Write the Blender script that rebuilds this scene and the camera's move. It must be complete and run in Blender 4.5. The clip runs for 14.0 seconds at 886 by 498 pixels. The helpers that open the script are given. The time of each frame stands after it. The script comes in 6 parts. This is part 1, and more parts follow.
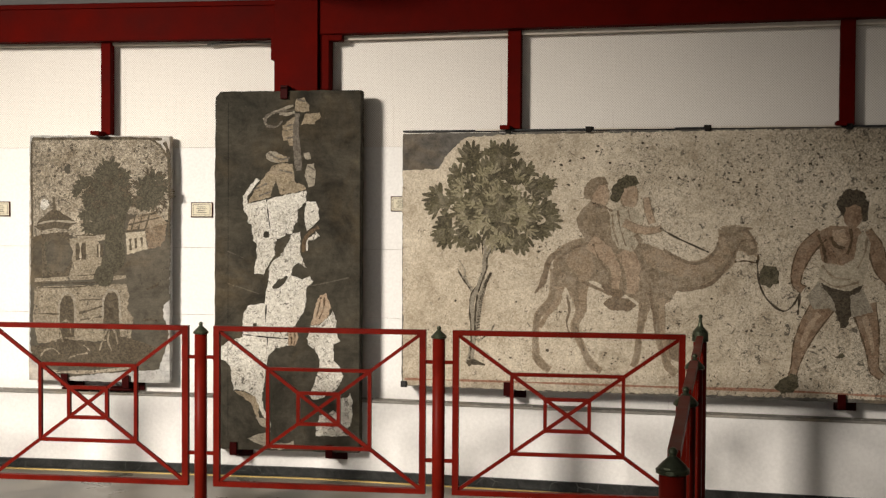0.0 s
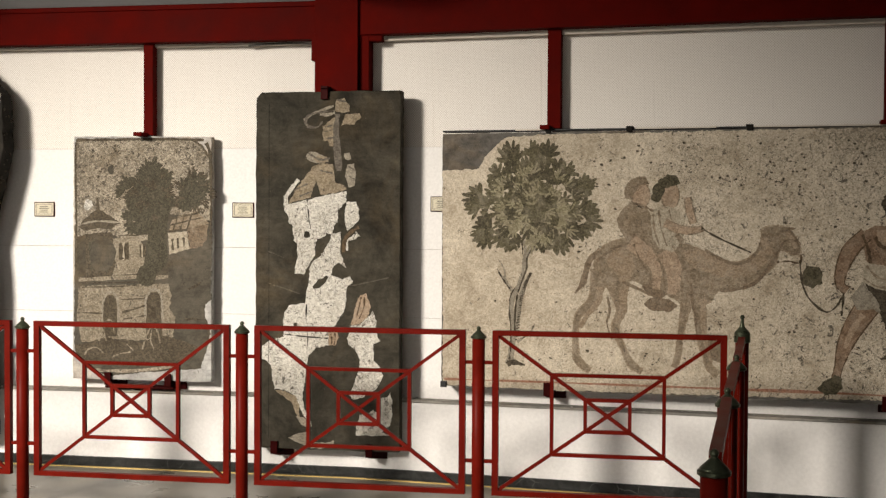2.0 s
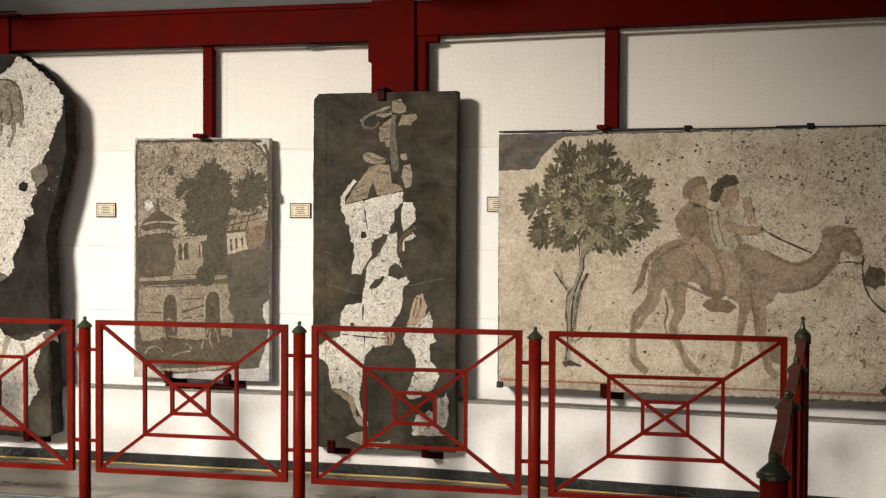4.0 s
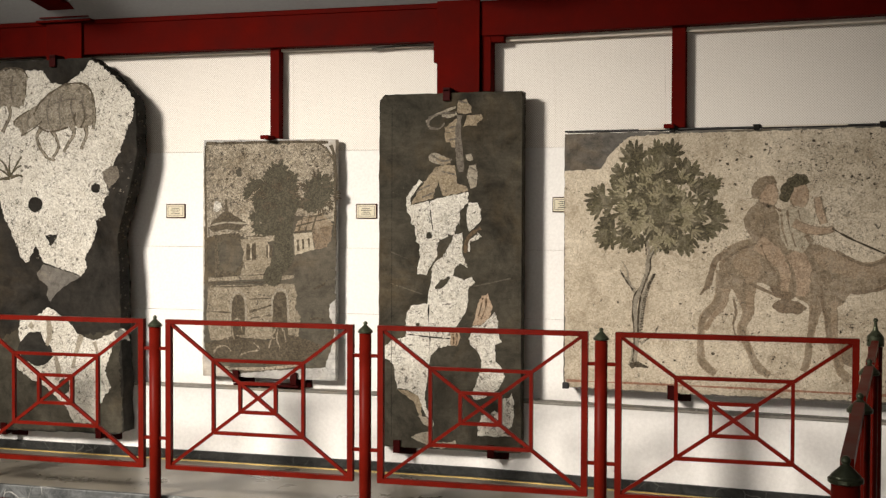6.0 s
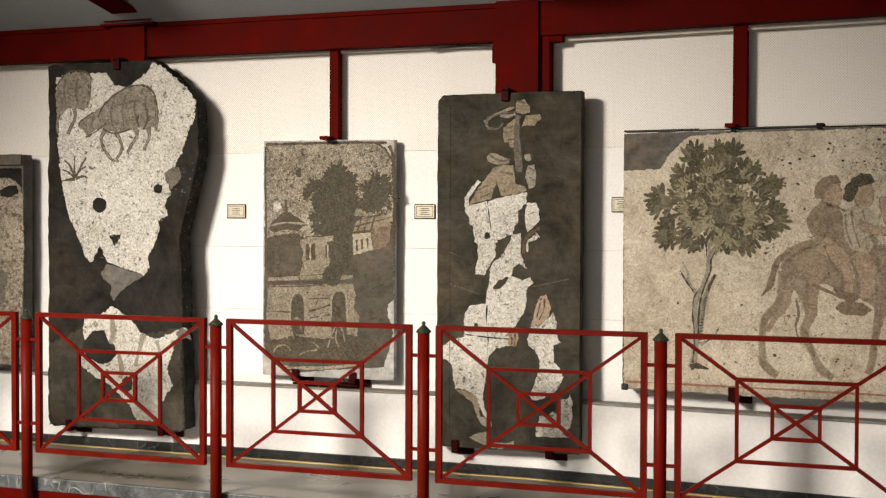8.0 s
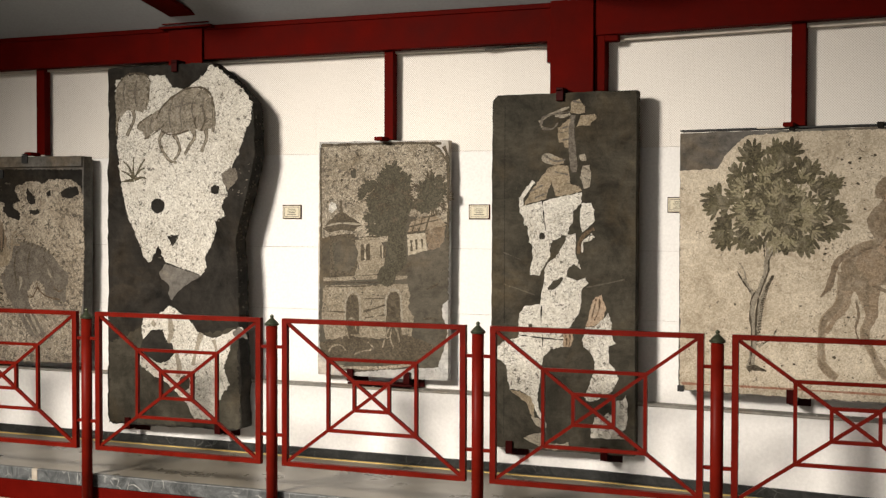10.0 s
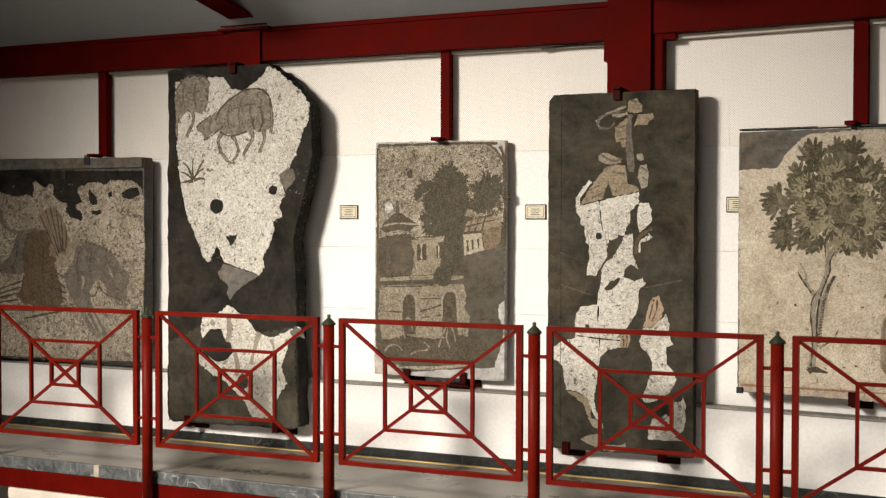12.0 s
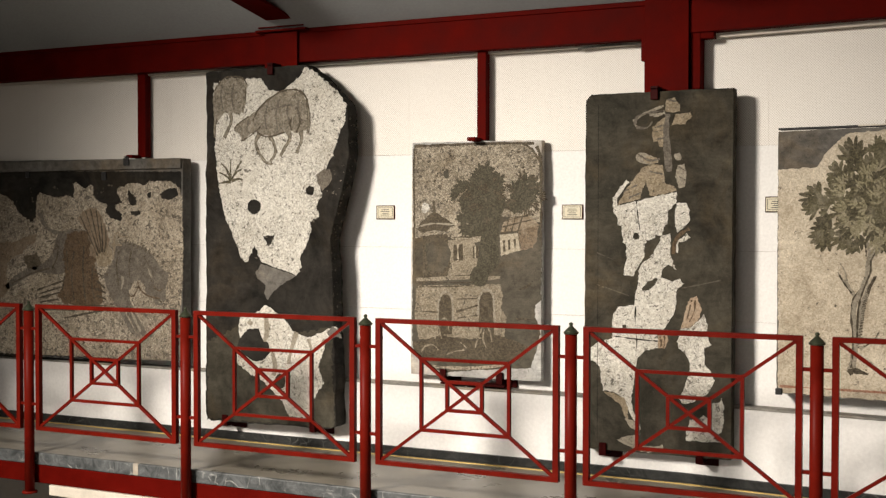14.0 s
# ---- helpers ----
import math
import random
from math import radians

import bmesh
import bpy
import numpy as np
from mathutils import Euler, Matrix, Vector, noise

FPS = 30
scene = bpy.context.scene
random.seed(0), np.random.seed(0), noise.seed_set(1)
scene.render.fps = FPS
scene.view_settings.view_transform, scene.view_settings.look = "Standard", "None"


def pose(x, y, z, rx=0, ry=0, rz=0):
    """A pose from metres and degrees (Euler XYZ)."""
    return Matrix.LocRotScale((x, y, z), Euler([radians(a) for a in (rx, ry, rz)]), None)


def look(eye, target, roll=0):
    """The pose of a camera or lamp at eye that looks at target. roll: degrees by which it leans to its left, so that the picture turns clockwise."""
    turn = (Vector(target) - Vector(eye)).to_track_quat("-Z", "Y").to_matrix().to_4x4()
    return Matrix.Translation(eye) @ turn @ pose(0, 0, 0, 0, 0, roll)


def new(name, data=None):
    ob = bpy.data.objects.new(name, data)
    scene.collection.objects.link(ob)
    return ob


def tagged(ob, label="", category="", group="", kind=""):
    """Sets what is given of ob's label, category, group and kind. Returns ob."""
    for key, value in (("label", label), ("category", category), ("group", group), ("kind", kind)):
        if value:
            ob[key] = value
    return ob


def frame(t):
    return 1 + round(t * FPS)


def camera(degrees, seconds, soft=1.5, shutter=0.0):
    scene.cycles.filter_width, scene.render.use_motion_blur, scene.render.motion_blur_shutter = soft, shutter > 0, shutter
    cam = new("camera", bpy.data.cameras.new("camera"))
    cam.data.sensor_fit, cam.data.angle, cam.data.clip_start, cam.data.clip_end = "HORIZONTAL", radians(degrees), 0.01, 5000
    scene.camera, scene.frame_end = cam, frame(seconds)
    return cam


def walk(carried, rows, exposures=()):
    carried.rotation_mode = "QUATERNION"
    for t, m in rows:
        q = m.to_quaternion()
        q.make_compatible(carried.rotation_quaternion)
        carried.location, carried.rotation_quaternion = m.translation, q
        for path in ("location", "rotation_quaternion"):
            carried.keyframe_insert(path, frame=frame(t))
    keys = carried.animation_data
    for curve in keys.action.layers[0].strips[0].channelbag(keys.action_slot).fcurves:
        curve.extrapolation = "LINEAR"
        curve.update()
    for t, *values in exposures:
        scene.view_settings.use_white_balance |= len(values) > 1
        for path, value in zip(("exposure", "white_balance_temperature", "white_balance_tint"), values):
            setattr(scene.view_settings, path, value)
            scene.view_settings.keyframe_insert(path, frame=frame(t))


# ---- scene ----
# The camera turns on a stand beside the railing.
EYE = 1.576
cam = camera(40.97, 14.0, soft=1.35)
TURNS = [
    (0.0, 7.659, -1.366, -0.339),
    (0.5, 8.108, -1.37, -0.33),
    (1.0, 8.637, -1.369, -0.318),
    (1.5, 9.099, -1.368, -0.313),
    (2.0, 9.581, -1.373, -0.32),
    (2.5, 10.159, -1.369, -0.309),
    (3.0, 10.826, -1.367, -0.291),
    (5.5, 14.673, -1.368, -0.225),
    (6.0, 15.457, -1.363, -0.197),
    (6.5, 16.191, -1.365, -0.202),
    (7.0, 16.949, -1.366, -0.225),
    (7.5, 17.61, -1.363, -0.207),
    (8.0, 18.271, -1.362, -0.193),
    (10.5, 21.603, -1.35, -0.141),
    (11.0, 22.323, -1.352, -0.117),
    (11.5, 22.987, -1.353, -0.119),
    (12.0, 23.615, -1.352, -0.117),
    (12.5, 24.132, -1.353, -0.092),
    (13.0, 24.664, -1.342, -0.105),
    (13.5, 25.04, -1.346, -0.099),
    (14.0, 25.376, -1.346, -0.069),
]
walk(cam, [(t, pose(0, 0, EYE, 90 + pitch, roll, yaw)) for t, yaw, pitch, roll in TURNS])

# ---- light ----
scene.view_settings.exposure = 0.0
world = bpy.data.worlds.new("world")
scene.world = world
world.use_nodes = True
sky = world.node_tree.nodes.new("ShaderNodeTexSky")
sky.sky_type, sky.sun_disc, sky.sun_elevation, sky.sun_rotation = "NISHITA", False, radians(40), radians(200)
world.node_tree.links.new(sky.outputs[0], world.node_tree.nodes["Background"].inputs[0])
world.node_tree.nodes["Background"].inputs[1].default_value = 0.1


def spot(name, eye, target, watts, cone, blend, radius, colour):
    data = bpy.data.lights.new(name, "SPOT")
    data.energy, data.spot_size, data.spot_blend, data.shadow_soft_size, data.color = watts, radians(cone), blend, radius, colour
    ob = new(name, data)
    ob.matrix_world = look(eye, target)
    return ob


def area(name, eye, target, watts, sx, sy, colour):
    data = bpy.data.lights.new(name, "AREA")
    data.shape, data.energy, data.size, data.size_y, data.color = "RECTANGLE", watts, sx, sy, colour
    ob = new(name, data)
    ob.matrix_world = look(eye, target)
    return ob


spot("floodlight", (-6.5, -1.6, 4.8), (-2.3, 7.1, -1.6), 7950, 61, 1.0, 0.85, (1.0, 0.905, 0.795))
# Added soft fill from above; the ceiling has no opening here.
area("overhead_fill", (-3.0, 1.2, 5.35), (-3.0, 2.2, 0), 12, 6.0, 2.0, (1.0, 0.95, 0.88))
# Added low front fill for plinth and railing; the south wall is solid.
area("south_fill", (-2.0, -2.5, 0.4), (-2.0, 7.0, -0.6), 60, 4.5, 1.4, (1.0, 0.925, 0.84))

# ---- materials ----
def nodes_of(name):
    m = bpy.data.materials.new(name)
    m.use_nodes = True
    t = m.node_tree
    b = t.nodes["Principled BSDF"]
    tc = t.nodes.new("ShaderNodeTexCoord")
    return m, t, b, tc.outputs["Object"]


def noise_of(t, vec, scale, detail=6.0, rough=0.6, dist=0.0):
    n = t.nodes.new("ShaderNodeTexNoise")
    n.inputs["Scale"].default_value, n.inputs["Detail"].default_value = scale, detail
    n.inputs["Roughness"].default_value, n.inputs["Distortion"].default_value = rough, dist
    t.links.new(vec, n.inputs["Vector"])
    return n.outputs["Fac"]


def ramp(t, fac, stops):
    r = t.nodes.new("ShaderNodeValToRGB")
    e = r.color_ramp.elements
    while len(e) < len(stops):
        e.new(0.5)
    for el, (p, c) in zip(e, stops):
        el.position, el.color = p, (*c, 1) if len(c) == 3 else c
    t.links.new(fac, r.inputs["Fac"])
    return r.outputs["Color"]


def mix(t, fac, a, b, kind="MIX"):
    n = t.nodes.new("ShaderNodeMix")
    n.data_type, n.blend_type = "RGBA", kind
    for val, sock in ((fac, n.inputs[0]), (a, n.inputs[6]), (b, n.inputs[7])):
        if isinstance(val, (int, float)):
            sock.default_value = val
        elif isinstance(val, tuple):
            sock.default_value = (*val, 1)
        else:
            t.links.new(val, sock)
    return n.outputs[2]


def bump(t, b, height, strength, distance=0.002):
    n = t.nodes.new("ShaderNodeBump")
    n.inputs["Strength"].default_value, n.inputs["Distance"].default_value = strength, distance
    t.links.new(height, n.inputs["Height"])
    t.links.new(n.outputs[0], b.inputs["Normal"])


G3 = lambda v: (v, v, v)


def painted(name, c, rough=0.5, vary=0.15, scale=3.0, grain=60.0, relief=0.15, chips=None, gloss=0.3):
    """Paint or plaster: slow stains, fine grain, a little relief, and worn spots where chips gives their colour."""
    m, t, b, vec = nodes_of(name)
    slow, fine = noise_of(t, vec, scale), noise_of(t, vec, grain, 3)
    lo, hi = tuple(x * (1 - vary) for x in c), tuple(min(1, x * (1 + vary)) for x in c)
    col = ramp(t, slow, [(0.3, lo), (0.7, hi)])
    col = mix(t, 0.25, col, ramp(t, fine, [(0.3, G3(0.55)), (0.7, G3(1.0))]), "MULTIPLY")
    if chips:
        spots = ramp(t, noise_of(t, vec, scale * 9, 5, 0.7), [(0.66, G3(0)), (0.70, G3(1))])
        col = mix(t, spots, col, chips)
    t.links.new(col, b.inputs["Base Color"])
    t.links.new(ramp(t, slow, [(0.3, G3(rough * 0.85)), (0.7, G3(min(1, rough * 1.15)))]), b.inputs["Roughness"])
    b.inputs["Specular IOR Level"].default_value = gloss
    bump(t, b, fine, relief)
    return m


def tesserae(name, c1, c2, joint, size=0.0075, pits=0.35, pit_colour=(0.05, 0.043, 0.035), stain=0.3, fade=0.0, cracks=0.0, fade_to=(0.46, 0.41, 0.33), mottle=0.0, heavier=0.0):
    """Small hand-cut stone cubes: every one of its own tone, with joints, lost ones as dark pits, worn and stained patches."""
    m, t, b, vec = nodes_of(name)
    v = t.nodes.new("ShaderNodeTexVoronoi")
    v.inputs["Scale"].default_value = 1 / size
    e = t.nodes.new("ShaderNodeTexVoronoi")
    e.feature = "DISTANCE_TO_EDGE"
    e.inputs["Scale"].default_value = 1 / size
    t.links.new(vec, v.inputs["Vector"])
    t.links.new(vec, e.inputs["Vector"])
    sep = t.nodes.new("ShaderNodeSeparateColor")
    t.links.new(v.outputs["Color"], sep.inputs[0])
    lo, hi = tuple(x * 0.95 for x in c1), tuple(min(0.9, x * 1.04) for x in c2)
    col = ramp(t, sep.outputs[0], [(0.08, lo), (0.5, tuple((x + y) / 2 for x, y in zip(lo, hi))), (0.92, hi)])
    slow = noise_of(t, vec, 2.2, 7, 0.62, 0.6)
    if fade:
        worn = ramp(t, noise_of(t, vec, 16, 7, 0.75, 0.5), [(0.46, G3(0)), (0.70, G3(fade))])
        col = mix(t, worn, col, fade_to)
    if mottle:
        col = mix(t, mottle, col, ramp(t, noise_of(t, vec, 21, 6, 0.7, 0.9), [(0.34, (0.42, 0.37, 0.31)), (0.5, G3(0.95)), (0.68, (1.3, 1.28, 1.22))]), "MULTIPLY")
    col = mix(t, stain, col, ramp(t, slow, [(0.3, (0.42, 0.37, 0.29)), (0.62, G3(1.0))]), "MULTIPLY")
    blotch = noise_of(t, vec, 12, 7, 0.72, 0.8)
    col = mix(t, min(0.7, stain + 0.1), col, ramp(t, blotch, [(0.30, (0.50, 0.44, 0.36)), (0.50, G3(1.0)), (0.72, G3(1.12))]), "MULTIPLY")
    col = mix(t, 0.3, col, ramp(t, noise_of(t, vec, 190, 2, 0.7), [(0.32, G3(0.6)), (0.6, G3(1.1))]), "MULTIPLY")
    gap = ramp(t, e.outputs["Distance"], [(0.0, G3(0.4)), (0.09, G3(0))])
    col = mix(t, gap, col, joint)
    thick = noise_of(t, vec, 1.7, 4, 0.6, 0.4)
    pit = noise_of(t, vec, 88, 4, 0.66, 0.8)
    add = t.nodes.new("ShaderNodeMath")
    add.operation = "MULTIPLY_ADD"
    t.links.new(thick, add.inputs[0])
    add.inputs[1].default_value = 0.5
    t.links.new(pit, add.inputs[2])
    spread = add.outputs[0]
    if heavier:
        # more stones are lost towards one end of the slab
        sp = t.nodes.new("ShaderNodeSeparateXYZ")
        t.links.new(vec, sp.inputs[0])
        more = t.nodes.new("ShaderNodeMath")
        more.operation = "MULTIPLY_ADD"
        t.links.new(sp.outputs["X"], more.inputs[0])
        more.inputs[1].default_value = heavier
        t.links.new(spread, more.inputs[2])
        spread = more.outputs[0]
    fine_lost = ramp(t, spread, [(1.035 - pits * 0.30, G3(0)), (1.085 - pits * 0.30, G3(0.5))])
    holes = noise_of(t, vec, 31, 6, 0.75, 0.9)
    if heavier:
        wide = t.nodes.new("ShaderNodeMath")
        wide.operation = "MULTIPLY_ADD"
        t.links.new(sp.outputs["X"], wide.inputs[0])
        wide.inputs[1].default_value = heavier * 0.6
        t.links.new(holes, wide.inputs[2])
        holes = wide.outputs[0]
    big_lost = ramp(t, holes, [(0.705 - pits * 0.165, G3(0)), (0.73 - pits * 0.165, G3(0.85))])
    lost = mix(t, 1.0, fine_lost, big_lost, "LIGHTEN")
    col = mix(t, lost, col, pit_colour)
    if cracks:
        w = t.nodes.new("ShaderNodeTexVoronoi")
        w.feature = "DISTANCE_TO_EDGE"
        w.inputs["Scale"].default_value = 2.6
        warp = t.nodes.new("ShaderNodeVectorMath")
        nz = t.nodes.new("ShaderNodeTexNoise")
        nz.inputs["Scale"].default_value = 5.0
        t.links.new(vec, nz.inputs["Vector"])
        warp.operation = "MULTIPLY_ADD"
        warp.inputs[1].default_value = G3(0.25)
        t.links.new(nz.outputs["Color"], warp.inputs[0])
        t.links.new(vec, warp.inputs[2])
        t.links.new(warp.outputs[0], w.inputs["Vector"])
        line = ramp(t, w.outputs["Distance"], [(0.0, G3(1)), (0.007, G3(0))])
        mask = ramp(t, noise_of(t, vec, 3.1, 3), [(0.48, G3(0)), (0.56, G3(cracks))])
        col = mix(t, mix(t, 1.0, line, mask, "MULTIPLY"), col, pit_colour)
    t.links.new(col, b.inputs["Base Color"])
    b.inputs["Roughness"].default_value = 0.8
    b.inputs["Specular IOR Level"].default_value = 0.2
    h = mix(t, lost, ramp(t, e.outputs["Distance"], [(0.0, G3(0)), (0.2, G3(1))]), (0.0, 0.0, 0.0))
    bump(t, b, h, 0.6, 0.003)
    return m


def concrete(name, c, vary=0.35, rough=0.85):
    """Trowelled mortar: blotches, trowel streaks, sand grain, pale scuffs and small holes."""
    m, t, b, vec = nodes_of(name)
    slow, mid, fine = noise_of(t, vec, 3.2, 9, 0.68, 0.7), noise_of(t, vec, 17, 8, 0.72, 0.4), noise_of(t, vec, 150, 3)
    mp = t.nodes.new("ShaderNodeMapping")
    mp.inputs["Scale"].default_value = (5.0, 5.0, 38.0)
    mp.inputs["Rotation"].default_value = (0, radians(12), 0)
    t.links.new(vec, mp.inputs["Vector"])
    streak = noise_of(t, mp.outputs[0], 1.0, 5, 0.65)
    lo, hi = tuple(x * (1 - vary) for x in c), tuple(x * (1 + vary) for x in c)
    col = ramp(t, slow, [(0.32, lo), (0.68, hi)])
    col = mix(t, 0.75, col, ramp(t, mid, [(0.32, G3(0.5)), (0.5, G3(0.95)), (0.7, G3(1.25))]), "MULTIPLY")
    col = mix(t, 0.35, col, ramp(t, streak, [(0.35, G3(0.6)), (0.65, G3(1.15))]), "MULTIPLY")
    col = mix(t, 0.4, col, ramp(t, fine, [(0.3, G3(0.5)), (0.7, G3(1.1))]), "MULTIPLY")
    col = mix(t, 0.8, col, ramp(t, noise_of(t, vec, 1.9, 5, 0.6, 0.8), [(0.36, (0.86, 0.9, 0.92)), (0.52, G3(1.0)), (0.68, (1.22, 1.04, 0.80))]), "MULTIPLY")
    pale = ramp(t, noise_of(t, vec, 42, 4, 0.65, 0.5), [(0.69, G3(0)), (0.74, G3(0.45))])
    col = mix(t, pale, col, tuple(min(1, x * 2.3) for x in c))
    hole = ramp(t, noise_of(t, vec, 60, 2, 0.5), [(0.24, G3(0.8)), (0.28, G3(0))])
    col = mix(t, hole, col, tuple(x * 0.3 for x in c))
    t.links.new(col, b.inputs["Base Color"])
    b.inputs["Roughness"].default_value = rough
    b.inputs["Specular IOR Level"].default_value = 0.12
    bump(t, b, mix(t, 0.5, mid, fine), 0.6, 0.005)
    return m


def perforated(name, c):
    """White sheet metal with a close staggered grid of small holes."""
    m, t, b, vec = nodes_of(name)
    mp = t.nodes.new("ShaderNodeMapping")
    mp.inputs["Rotation"].default_value = (0, radians(45), 0)
    mp.inputs["Scale"].default_value = G3(1 / 0.0105)
    t.links.new(vec, mp.inputs["Vector"])
    fr = t.nodes.new("ShaderNodeVectorMath")
    fr.operation = "FRACTION"
    t.links.new(mp.outputs[0], fr.inputs[0])
    sub = t.nodes.new("ShaderNodeVectorMath")
    sub.operation = "SUBTRACT"
    sub.inputs[1].default_value = G3(0.5)
    t.links.new(fr.outputs[0], sub.inputs[0])
    flat = t.nodes.new("ShaderNodeVectorMath")
    flat.operation = "MULTIPLY"
    flat.inputs[1].default_value = (1, 0, 1)
    t.links.new(sub.outputs[0], flat.inputs[0])
    ln = t.nodes.new("ShaderNodeVectorMath")
    ln.operation = "LENGTH"
    t.links.new(flat.outputs[0], ln.inputs[0])
    hole = ramp(t, ln.outputs["Value"], [(0.20, G3(1)), (0.38, G3(0))])
    slow = noise_of(t, vec, 2.0)
    col = ramp(t, slow, [(0.3, tuple(x * 0.93 for x in c)), (0.7, c)])
    col = mix(t, hole, col, (0.54, 0.50, 0.45))
    t.links.new(col, b.inputs["Base Color"])
    b.inputs["Roughness"].default_value = 0.55
    return m


def veined(name, c1, c2, vein, rough=0.3):
    """Dark marble: cloudy grey ground, short sharp pale veins in patches, and pale scuffs."""
    m, t, b, vec = nodes_of(name)
    col = ramp(t, noise_of(t, vec, 9, 9, 0.72, 1.4), [(0.34, c1), (0.52, c2), (0.74, tuple(min(1, x * 2.0) for x in c2))])
    warp = t.nodes.new("ShaderNodeVectorMath")
    nz = t.nodes.new("ShaderNodeTexNoise")
    nz.inputs["Scale"].default_value = 7.0
    t.links.new(vec, nz.inputs["Vector"])
    warp.operation = "MULTIPLY_ADD"
    warp.inputs[1].default_value = G3(0.12)
    t.links.new(nz.outputs["Color"], warp.inputs[0])
    t.links.new(vec, warp.inputs[2])
    w = t.nodes.new("ShaderNodeTexVoronoi")
    w.feature = "DISTANCE_TO_EDGE"
    w.inputs["Scale"].default_value = 8.5
    t.links.new(warp.outputs[0], w.inputs["Vector"])
    line = ramp(t, w.outputs["Distance"], [(0.0, G3(1)), (0.03, G3(0))])
    where = ramp(t, noise_of(t, vec, 4.5, 4, 0.6), [(0.50, G3(0)), (0.62, G3(0.9))])
    col = mix(t, mix(t, 1.0, line, where, "MULTIPLY"), col, vein)
    scuff = ramp(t, noise_of(t, vec, 55, 5, 0.7, 1.0), [(0.62, G3(0)), (0.74, G3(0.5))])
    col = mix(t, scuff, col, vein)
    t.links.new(col, b.inputs["Base Color"])
    b.inputs["Roughness"].default_value = rough
    b.inputs["Specular IOR Level"].default_value = 0.2
    return m


RED = painted("red_paint", (0.080, 0.0028, 0.0014), 0.6, 0.25, 4, 90, 0.08, gloss=0.02)
RED_RAIL = painted("red_rail_paint", (0.112, 0.0060, 0.0026), 0.42, 0.25, 6, 110, 0.10, chips=(0.07, 0.012, 0.008), gloss=0.06)
RED_DARK = painted("red_bracket_paint", (0.028, 0.0012, 0.001), 0.5, 0.2, 8, 90, 0.1, gloss=0.05)
BRONZE = painted("green_bronze", (0.065, 0.075, 0.048), 0.3, 0.3, 30, 200, 0.1)
BRONZE.node_tree.nodes["Principled BSDF"].inputs["Metallic"].default_value = 0.6
BRASS = painted("brass_strip", (0.62, 0.45, 0.16), 0.35, 0.2, 8, 80, 0.05)
BRASS.node_tree.nodes["Principled BSDF"].inputs["Metallic"].default_value = 0.25
WHITE = painted("white_panel", (0.80, 0.79, 0.77), 0.6, 0.03, 1.5, 60, 0.04)
PERF = perforated("perforated_sheet", (0.80, 0.77, 0.72))
TRIM = painted("cream_trim", (0.60, 0.55, 0.47), 0.5, 0.12, 6, 80, 0.05)
PLINTH = painted("white_plaster", (0.80, 0.79, 0.775), 0.65, 0.05, 1.3, 45, 0.12)
LEDGE = concrete("grey_ledge", (0.30, 0.28, 0.25), 0.25)
MARBLE = veined("black_marble", (0.006, 0.0065, 0.006), (0.022, 0.023, 0.022), (0.10, 0.10, 0.095), 0.5)
COPING = veined("grey_marble", (0.030, 0.033, 0.034), (0.085, 0.090, 0.092), (0.42, 0.42, 0.40), 0.45)
FLOOR = painted("terrazzo_floor", (0.165, 0.150, 0.122), 0.30, 0.28, 2.6, 90, 0.04)
CEILING = painted("grey_ceiling", (0.36, 0.38, 0.39), 0.8, 0.06, 1.5, 50, 0.05)
SHELL = painted("plain_wall", (0.5, 0.47, 0.43), 0.8, 0.06, 1.5, 50, 0.05)
MORTAR = concrete("dark_mortar", (0.052, 0.046, 0.034), 0.55)
MORTAR_BLACK = concrete("charcoal_mortar", (0.023, 0.0205, 0.017), 0.75)
MORTAR_GREY = concrete("grey_mortar", (0.14, 0.130, 0.115), 0.4)
MORTAR_PALE = concrete("pale_mortar", (0.46, 0.445, 0.42), 0.22)
MORTAR_HOUSE = concrete("brown_grey_mortar", (0.098, 0.086, 0.066), 0.35)
CREAM = tesserae("cream_tesserae", (0.53, 0.465, 0.362), (0.69, 0.62, 0.502), (0.43, 0.375, 0.29), pits=0.74, stain=0.55, cracks=0.35, mottle=0.18, heavier=0.045)
IVORY = tesserae("ivory_tesserae", (0.56, 0.54, 0.475), (0.77, 0.75, 0.69), (0.42, 0.40, 0.35), pits=0.80, stain=0.3, cracks=0.3, mottle=0.15)
SPECKLED = tesserae("speckled_tesserae", (0.34, 0.292, 0.222), (0.56, 0.50, 0.405), (0.21, 0.176, 0.134), pits=1.0, stain=0.55, cracks=0.4, mottle=0.3)
DUN = tesserae("dun_tesserae", (0.215, 0.17, 0.118), (0.335, 0.272, 0.197), (0.15, 0.118, 0.082), pits=0.5, stain=0.4, fade=0.5, mottle=0.6)
DUN_DARK = tesserae("dark_dun_tesserae", (0.15, 0.113, 0.077), (0.25, 0.19, 0.13), (0.11, 0.083, 0.058), pits=0.45, fade=0.35)
SKIN = tesserae("rose_tesserae", (0.33, 0.245, 0.17), (0.48, 0.375, 0.275), (0.25, 0.183, 0.126), pits=0.45, stain=0.4, fade=0.45, mottle=0.4)
TAN = tesserae("tan_tesserae", (0.225, 0.182, 0.122), (0.36, 0.30, 0.215), (0.18, 0.145, 0.095), pits=0.55, fade=0.3, mottle=0.55)
RUST = tesserae("rust_tesserae", (0.075, 0.050, 0.029), (0.145, 0.10, 0.06), (0.05, 0.034, 0.021), pits=0.4, fade=0.12, mottle=0.4)
